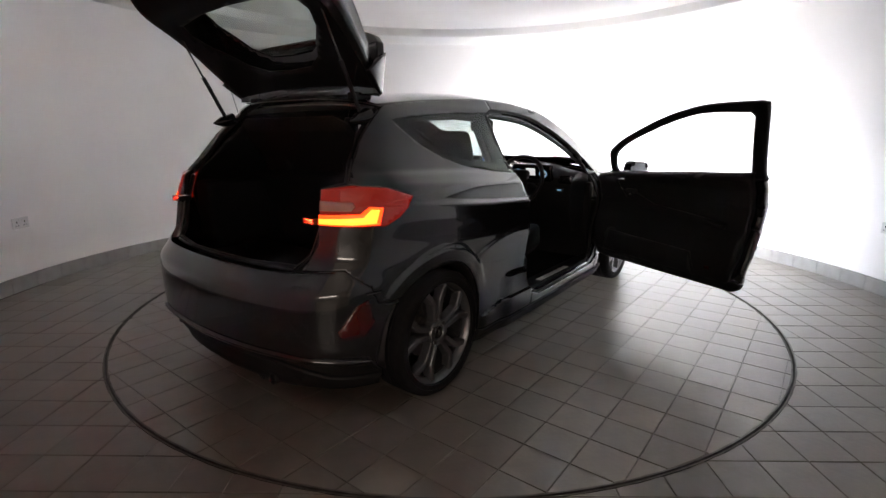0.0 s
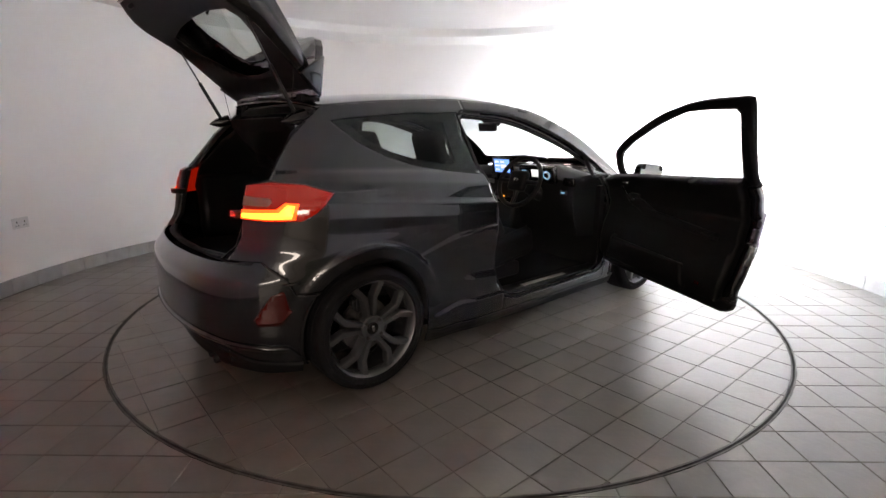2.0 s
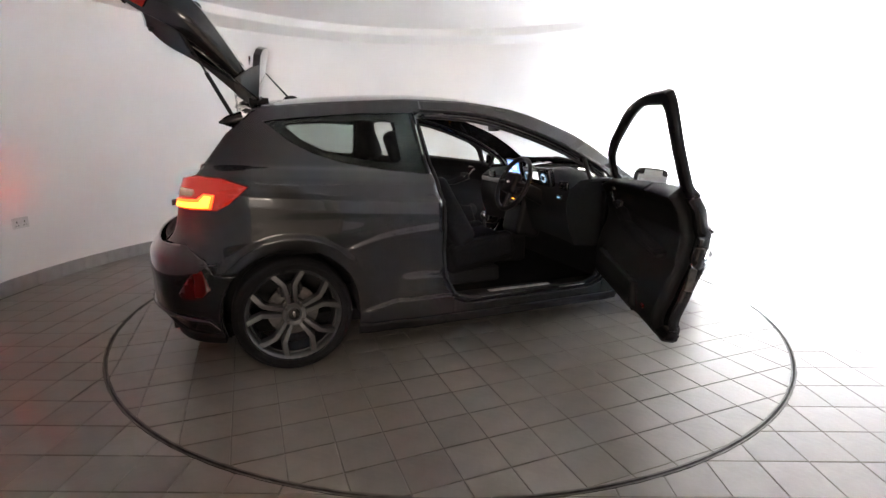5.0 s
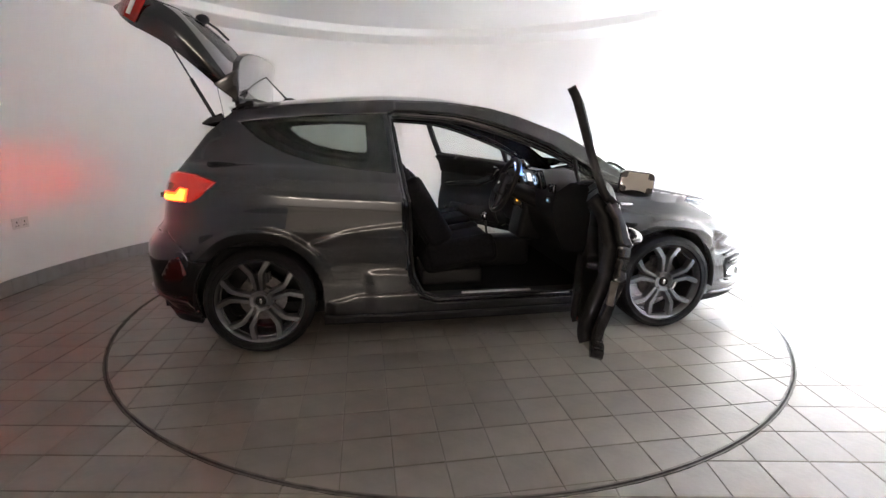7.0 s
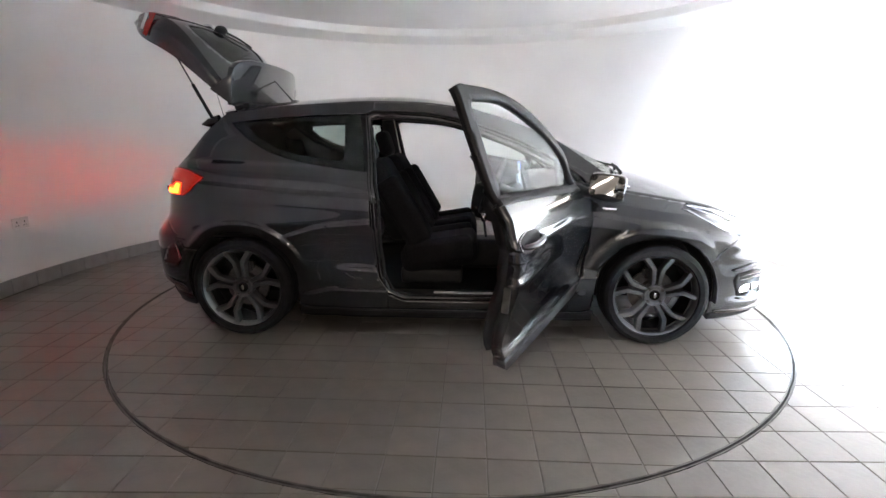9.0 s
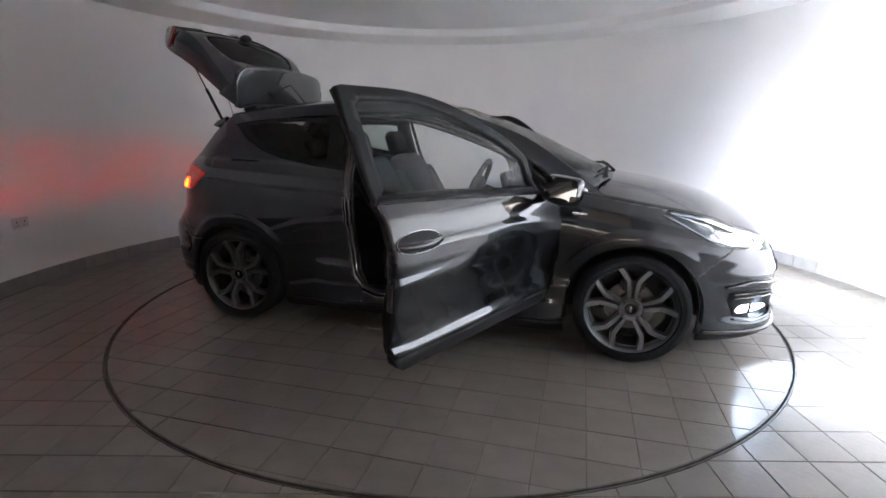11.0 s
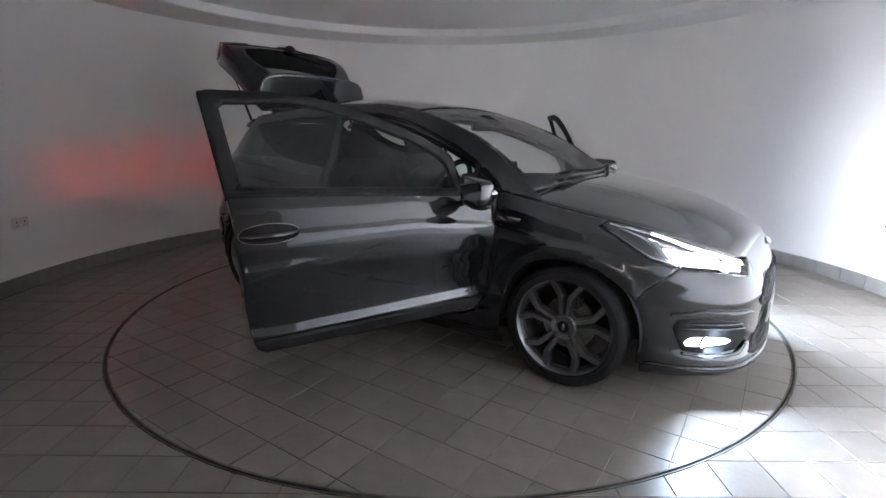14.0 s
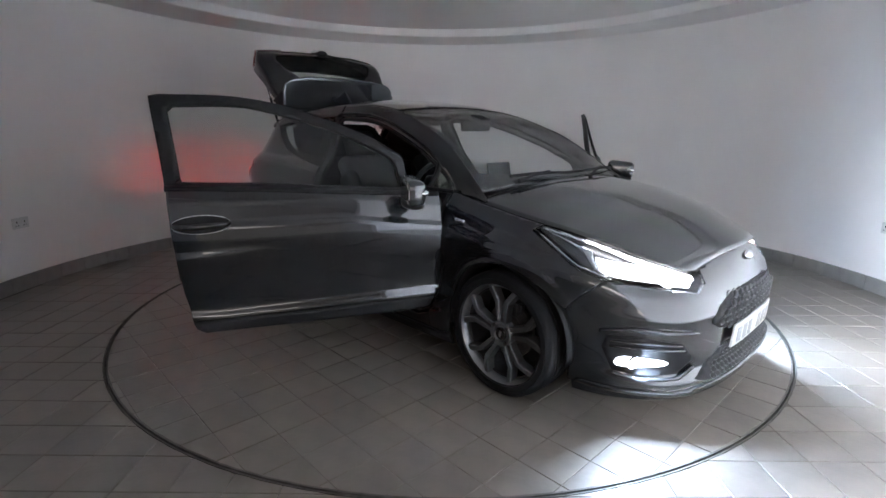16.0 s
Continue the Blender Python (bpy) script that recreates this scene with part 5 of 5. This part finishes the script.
for y in (-0.34, 0.34):
    part("headrest", soft_box(0.09, 0.25, 0.17, 0.04, Matrix.Translation((-0.02, y, 1.105)) @ pose(0, 0, 0, 0, -12, 0)), CLOTH, bench)

# dashboard, wheel, displays
dash_line = [(2.12, 0.93), (2.0, 0.965), (1.88, 0.955), (1.80, 0.90), (1.775, 0.80), (1.80, 0.66), (1.86, 0.52), (2.08, 0.50)]
bm = bmesh.new()
ys = np.linspace(-0.66, 0.66, 31)
cols = []
for y in ys:
    bulge = 0.045 * math.exp(-((y + 0.36) / 0.17) ** 2)
    cols.append([bm.verts.new((x - bulge * (z > 0.7) * 0.8, y, z + bulge * (z > 0.85) - 0.02 * (abs(y) / 0.66) ** 4)) for x, z in dash_line])
for a, b in zip(cols, cols[1:]):
    for k in range(len(dash_line)):
        bm.faces.new((a[k], a[(k + 1) % len(dash_line)], b[(k + 1) % len(dash_line)], b[k]))
bm.faces.new(cols[0])
bm.faces.new(cols[-1][::-1])
bmesh.ops.recalc_face_normals(bm, faces=bm.faces[:])
dash = part("dashboard", bm, BLACK, car, "black moulded dashboard")
sc = part("touch_screen", soft_box(0.02, 0.22, 0.135, 0.008, Matrix.Translation((1.765, 0.02, 0.985)) @ pose(0, 0, 0, 0, -12, 0)), GLOSS, dash, "upright touch screen, on")
part("display", soft_box(0.004, 0.165, 0.105, 0.0015, Matrix.Translation((1.7535, 0.02, 0.985)) @ pose(0, 0, 0, 0, -12, 0)), SCREEN, sc, "blue glowing display")
for k, (dy, dz, wy, hz) in enumerate(((0.05, 0.03, 0.04, 0.014), (-0.01, 0.03, 0.04, 0.014), (0.045, 0.0, 0.05, 0.012), (-0.02, -0.005, 0.06, 0.03), (0.05, -0.032, 0.04, 0.012))):
    part("display_item", box(-0.001, 0.001, -wy / 2, wy / 2, -hz / 2, hz / 2), DIAL_WHITE, sc, "bright display tile", smooth=False).matrix_local = Matrix.Translation((1.7505 - 0.21 * dz, 0.02 + dy, 0.985 + dz)) @ pose(0, 0, 0, 0, -12, 0)
part("decor_strip", soft_box(0.012, 0.50, 0.035, 0.006, Matrix.Translation((1.782, 0.38, 0.855))), ALLOY, dash, "silver dashboard strip")
cl = part("instrument_cluster", soft_box(0.05, 0.34, 0.13, 0.02, Matrix.Translation((1.745, -0.36, 0.945)) @ pose(0, 0, 0, 0, -15, 0)), GLOSS, dash, "lit instrument cluster")
for dy in (-0.105, 0.105):
    dial_m = Matrix.Translation((1.714, -0.36 + dy, 0.94)) @ pose(0, 0, 0, 0, -105, 0)
    part("dial_ring", lathe([(0.027, 0), (0.029, 0.001), (0.031, 0)], 32, axis_m=dial_m), DIAL, cl, "blue-lit dial ring", thick=0.001)
    for k in range(9):
        a = radians(-210 + 240 * k / 8)
        part("dial_mark", box(0.018, 0.024, -0.0018, 0.0018, 0, 0.002), DIAL_WHITE, cl, smooth=False).matrix_local = dial_m @ pose(0, 0, 0.001, 0, 0, math.degrees(a))
part("trip_display", soft_box(0.004, 0.075, 0.055, 0.0015, Matrix.Translation((1.714, -0.36, 0.95)) @ pose(0, 0, 0, 0, -15, 0)), DIAL_WHITE, cl, "white trip display")
part("light_switch", soft_box(0.01, 0.06, 0.03, 0.004, Matrix.Translation((1.772, -0.58, 0.82))), DARK_ALLOY, dash, "light switch panel")
part("switch_glow", box(1.764, 1.766, -0.595, -0.565, 0.815, 0.825), DIAL, dash, "small lit switch", smooth=False)
for y in (0.42, 0.10, -0.62):
    part("air_vent", soft_box(0.02, 0.10, 0.06, 0.012, Matrix.Translation((1.776, y, 0.90))), GLOSS, dash, "air vent")
cons = part("centre_console", soft_box(0.75, 0.22, 0.22, 0.04, Matrix.Translation((1.45, 0, 0.37))), BLACK, car, "black centre console")
part("console_tower", soft_box(0.22, 0.26, 0.42, 0.04, Matrix.Translation((1.86, 0, 0.66)) @ pose(0, 0, 0, 0, 12, 0)), BLACK, cons)
part("heater_panel", soft_box(0.02, 0.22, 0.05, 0.006, Matrix.Translation((1.752, 0, 0.72))), GLOSS, cons)
part("heater_light", box(1.738, 1.741, -0.03, 0.0, 0.742, 0.750), AMBER, cons, "amber warning light", smooth=False)
part("gear_lever", tube([(1.52, 0, 0.46), (1.50, 0, 0.60)], 0.009), DARK_ALLOY, cons)
part("gear_knob", ball((1.498, 0, 0.625), 0.026, 0.024, 0.034), CHROME, cons, "metal-topped gear knob")
part("hand_brake", tube([(1.15, 0.03, 0.46), (1.34, 0.03, 0.53)], 0.014), BLACK, cons)
steer = empty("steering_wheel", car)
steer["label"] = "black leather three-spoke steering wheel"
steer.matrix_local = Matrix.Translation((1.54, -0.36, 0.90)) @ pose(0, 0, 0, 0, -66, 0)
part("wheel_rim", tube([(0.183 * math.cos(a), 0.183 * math.sin(a), 0) for a in np.linspace(0, 2 * math.pi, 48, endpoint=False)], 0.0165, 12, closed=True), BLACK, steer)
part("airbag_pad", soft_box(0.15, 0.15, 0.06, 0.025, Matrix.Translation((0, 0, 0.012))), BLACK, steer)
for a in (90, -90, 180):
    d = Vector((math.cos(radians(a)), math.sin(radians(a)), 0))
    part("wheel_spoke", tube([d * 0.05, d * 0.12 + Vector((0, 0, -0.004)), d * 0.178], [0.022, 0.015, 0.017]), DARK_ALLOY if a == 180 else BLACK, steer)
part("wheel_badge", ball((0, 0, 0.042), 0.012, 0.022, 0.003), CHROME, steer)
part("column", cyl((1.58, -0.36, 0.88), (1.80, -0.36, 0.78), 0.045, 0.055), BLACK, car, "black steering column")
rvm = part("interior_mirror", soft_box(0.03, 0.23, 0.065, 0.012, Matrix.Translation((1.56, 0.0, 1.285)) @ pose(0, 0, 0, 0, -8, -12)), BLACK, car, "black interior mirror")
part("mirror_stem", tube([(1.58, 0, 1.29), (1.63, 0, 1.325)], 0.012), BLACK, rvm)
part("sensor_box", soft_box(0.10, 0.12, 0.04, 0.015, Matrix.Translation((1.60, 0, 1.325)) @ pose(0, 0, 0, 0, 22, 0)), BLACK, rvm)
for y in (-0.36, 0.36):
    part("sun_visor", soft_box(0.16, 0.40, 0.02, 0.008, Matrix.Translation((1.36, y, 1.365)) @ pose(0, 0, 0, 0, 10, 0)), LINER, car, "grey sun visor")
# wipers and aerial
for k0, k1 in ((-0.72, 0.04), (0.08, 0.80)):
    line = [roof_at(2.355 - 0.14 * k * k, k, 0.016) for k in [k0 + (k1 - k0) * q / 6 for q in range(7)]]
    pivot = roof_at(2.40 - 0.14 * k0 * k0, k0 + 0.03, 0.006)
    wip = part("wiper", tube([pivot, pivot.lerp(line[3], 0.5) + Vector((0, 0, 0.012)), line[3] + Vector((0, 0, 0.010))], [0.011, 0.009, 0.006]), BLACK, car, "black windscreen wiper")
    part("blade", tube(line, 0.008), BLACK, wip)
aer = part("roof_aerial", tube([(0.115, 0, 1.450), (0.02, 0, 1.555), (-0.035, 0, 1.62)], [0.006, 0.004, 0.003]), BLACK, car, "black whip roof aerial")
part("aerial_base", ball((0.125, 0, 1.446), 0.045, 0.022, 0.022), BLACK, aer)

# ---- wall sockets ----
def socket(name, angle, z, label):
    o = tagged(empty(name), label, "socket")
    o.matrix_world = pose(ROOM_R * math.cos(angle), ROOM_R * math.sin(angle), z, 0, 0, math.degrees(angle) + 90)
    part("plate", soft_box(0.147, 0.012, 0.086, 0.004, Matrix.Translation((0, 0.002, 0))), WHITE, o)
    for x in (-0.036, 0.036):
        part("pin_hole", box(x - 0.004, x + 0.004, 0.0075, 0.0092, 0.002, 0.016), BLACK, o, smooth=False)
        part("pin_hole", box(x - 0.016, x - 0.007, 0.0075, 0.0092, -0.022, -0.016), BLACK, o, smooth=False)
        part("pin_hole", box(x + 0.007, x + 0.016, 0.0075, 0.0092, -0.022, -0.016), BLACK, o, smooth=False)
        part("switch", soft_box(0.012, 0.006, 0.02, 0.002, Matrix.Translation((x * 0.35, 0.009, 0.025))), WHITE, o)
    return o


socket("wall_socket", math.pi - 0.0395, 0.532, "white double wall socket on the curved wall")
socket("wall_socket", 0.020, 0.522, "white double wall socket on the curved wall")

# ---- tiles ----
PITCH = 0.2


def tile_mesh(poly, gap=0.0016, height=0.006):
    """One tile from its outline: a low block with chamfered upper edges."""
    c = (sum(p[0] for p in poly) / len(poly), sum(p[1] for p in poly) / len(poly))

    def ins(p, d):
        v = Vector((p[0] - c[0], p[1] - c[1]))
        return (p[0] - v.x / v.length * d, p[1] - v.y / v.length * d) if v.length > 1e-6 else p
    n = len(poly)
    lo, mid, top = [ins(p, gap * 1.3) for p in poly], [ins(p, gap * 1.3) for p in poly], [ins(p, gap * 1.3 + 0.0025) for p in poly]
    verts = [(*p, -height) for p in lo] + [(*p, -0.0018) for p in mid] + [(*p, 0.0) for p in top]
    faces = [tuple(range(2 * n, 3 * n))]
    for lev in (0, n):
        faces += [(lev + k, lev + (k + 1) % n, lev + n + (k + 1) % n, lev + n + k) for k in range(n)]
    me = bpy.data.meshes.new("tile")
    me.from_pydata(verts, [], faces)
    me.materials.append(TILE)
    return me


SQUARE = tile_mesh([(-0.1, -0.1), (0.1, -0.1), (0.1, 0.1), (-0.1, 0.1)])


def round_cut(x, y, r, inside):
    """The outline of the square tile at (x, y) within, or outside, a circle."""
    h = PITCH / 2
    pts = []
    for (ax, ay), (bx, by) in (((-h, -h), (h, -h)), ((h, -h), (h, h)), ((h, h), (-h, h)), ((-h, h), (-h, -h))):
        pts += [(x + ax + (bx - ax) * k / 24, y + ay + (by - ay) * k / 24) for k in range(24)]
    ok = [(math.hypot(*p) <= r) == inside for p in pts]
    if all(ok):
        return "whole"
    if not any(ok):
        return None
    n = len(pts)
    start = next(i for i in range(n) if ok[i] and not ok[i - 1])
    run = []
    i = start
    while ok[i % n] and len(run) < n:
        run.append(pts[i % n])
        i += 1
    keep = [p for j, p in enumerate(run) if j in (0, len(run) - 1) or (pts.index(p) % 24 == 0)]
    a0, a1 = math.atan2(run[-1][1], run[-1][0]), math.atan2(run[0][1], run[0][0])
    d = (a1 - a0 + math.pi) % (2 * math.pi) - math.pi
    arc_pts = [(r * math.cos(a0 + d * k / 6), r * math.sin(a0 + d * k / 6)) for k in range(0, 7)]
    out = []
    for p in keep + arc_pts:
        if not out or math.hypot(p[0] - out[-1][0], p[1] - out[-1][1]) > 0.004:
            out.append(p)
    if math.hypot(out[0][0] - out[-1][0], out[0][1] - out[-1][1]) < 0.004:
        out.pop()
    return out if len(out) > 2 and abs(area(out)) > 0.0004 else None


def lay(parent, ox, oy, test, near):
    """Tiles of one floor: the nearest 300 are parts, the others one mesh."""
    rng = random.Random(5)
    todo = []
    for i in range(-20, 21):
        for j in range(-20, 21):
            x, y = ox + i * PITCH, oy + j * PITCH
            shape = test(x, y)
            if shape:
                todo.append((near(x, y), x, y, shape))
    todo.sort(key=lambda t: t[0])
    rest_v, rest_f = [], []
    for k, (_, x, y, shape) in enumerate(todo):
        dz = rng.uniform(-0.0006, 0.0006)
        tx, ty = rng.uniform(-0.0016, 0.0016), rng.uniform(-0.0016, 0.0016)
        if shape == "whole":
            me, at = SQUARE, (x, y)
        else:
            me, at = tile_mesh([(p[0] - x, p[1] - y) for p in shape]), (x, y)
        if k < 300:
            o = new("tile", me)
            o.parent = parent
            o.location, o.rotation_euler = (x, y, dz), (tx, ty, rng.uniform(-0.004, 0.004))
        else:
            base = len(rest_v)
            rest_v += [(v.co.x + x, v.co.y + y, v.co.z + dz) for v in me.vertices]
            rest_f += [tuple(base + i for i in f.vertices) for f in me.polygons]
    if rest_v:
        me = bpy.data.meshes.new("far_tiles")
        me.from_pydata(rest_v, [], rest_f)
        me.materials.append(TILE)
        o = new("far_tiles", me)
        o.parent = parent
        tagged(o, kind="stuff")


def outside(x, y):
    c = round_cut(x, y, DISC_R + 0.011, False)
    if c == "whole" and math.hypot(x, y) > ROOM_R + 0.05:
        return None
    return c if y > -3.35 else None


lay(turntable, 0.151, 0.08, lambda x, y: round_cut(x, y, DISC_R - 0.013, True), lambda x, y: math.hypot(x - 0.3, y + 1.2))
lay(floor, 0.107, 0.07, outside, lambda x, y: y - 0.25 * abs(x))

# skirting tiles along the wall
sk = bmesh.new()
n_sk = 84
span = radians(360 - 2 * GAP) / n_sk
secs = []
for k in range(5):
    a = -span / 2 + 0.0007 + (span - 0.0014) * k / 4
    secs.append([sk.verts.new((r * math.cos(a), r * math.sin(a), z)) for r, z in ((ROOM_R - 0.012, -0.004), (ROOM_R - 0.012, 0.110), (ROOM_R - 0.009, 0.114), (ROOM_R + 0.002, 0.115), (ROOM_R + 0.002, -0.004))])
for a, b in zip(secs, secs[1:]):
    for k in range(5):
        sk.faces.new((a[k], a[(k + 1) % 5], b[(k + 1) % 5], b[k]))
sk.faces.new(secs[0][::-1])
sk.faces.new(secs[-1])
bmesh.ops.recalc_face_normals(sk, faces=sk.faces[:])
sk_me = bpy.data.meshes.new("skirting_tile")
sk.to_mesh(sk_me)
sk.free()
sk_me.materials.append(SKIRT)
skirting = tagged(empty("baseboard"), "grey tiled skirting along the round wall", "skirting", kind="structure")
for k in range(n_sk):
    o = new("skirting_tile", sk_me)
    o.parent = skirting
    o.rotation_euler = (0, 0, radians(-90 + GAP) + span * (k + 0.5))


def motions():
    """Car and turntable go round together at a steady pace."""
    rows_car, rows_disc = [], []
    for k in range(0, 17):
        a = START + SPEED * k
        turn = pose(0, 0, 0, 0, 0, a)
        rows_car.append((float(k), turn @ Matrix.Translation((-CAR_X, -CAR_Y, 0.0))))
        rows_disc.append((float(k), turn))
    walk(car, rows_car)
    walk(turntable, rows_disc)


motions()
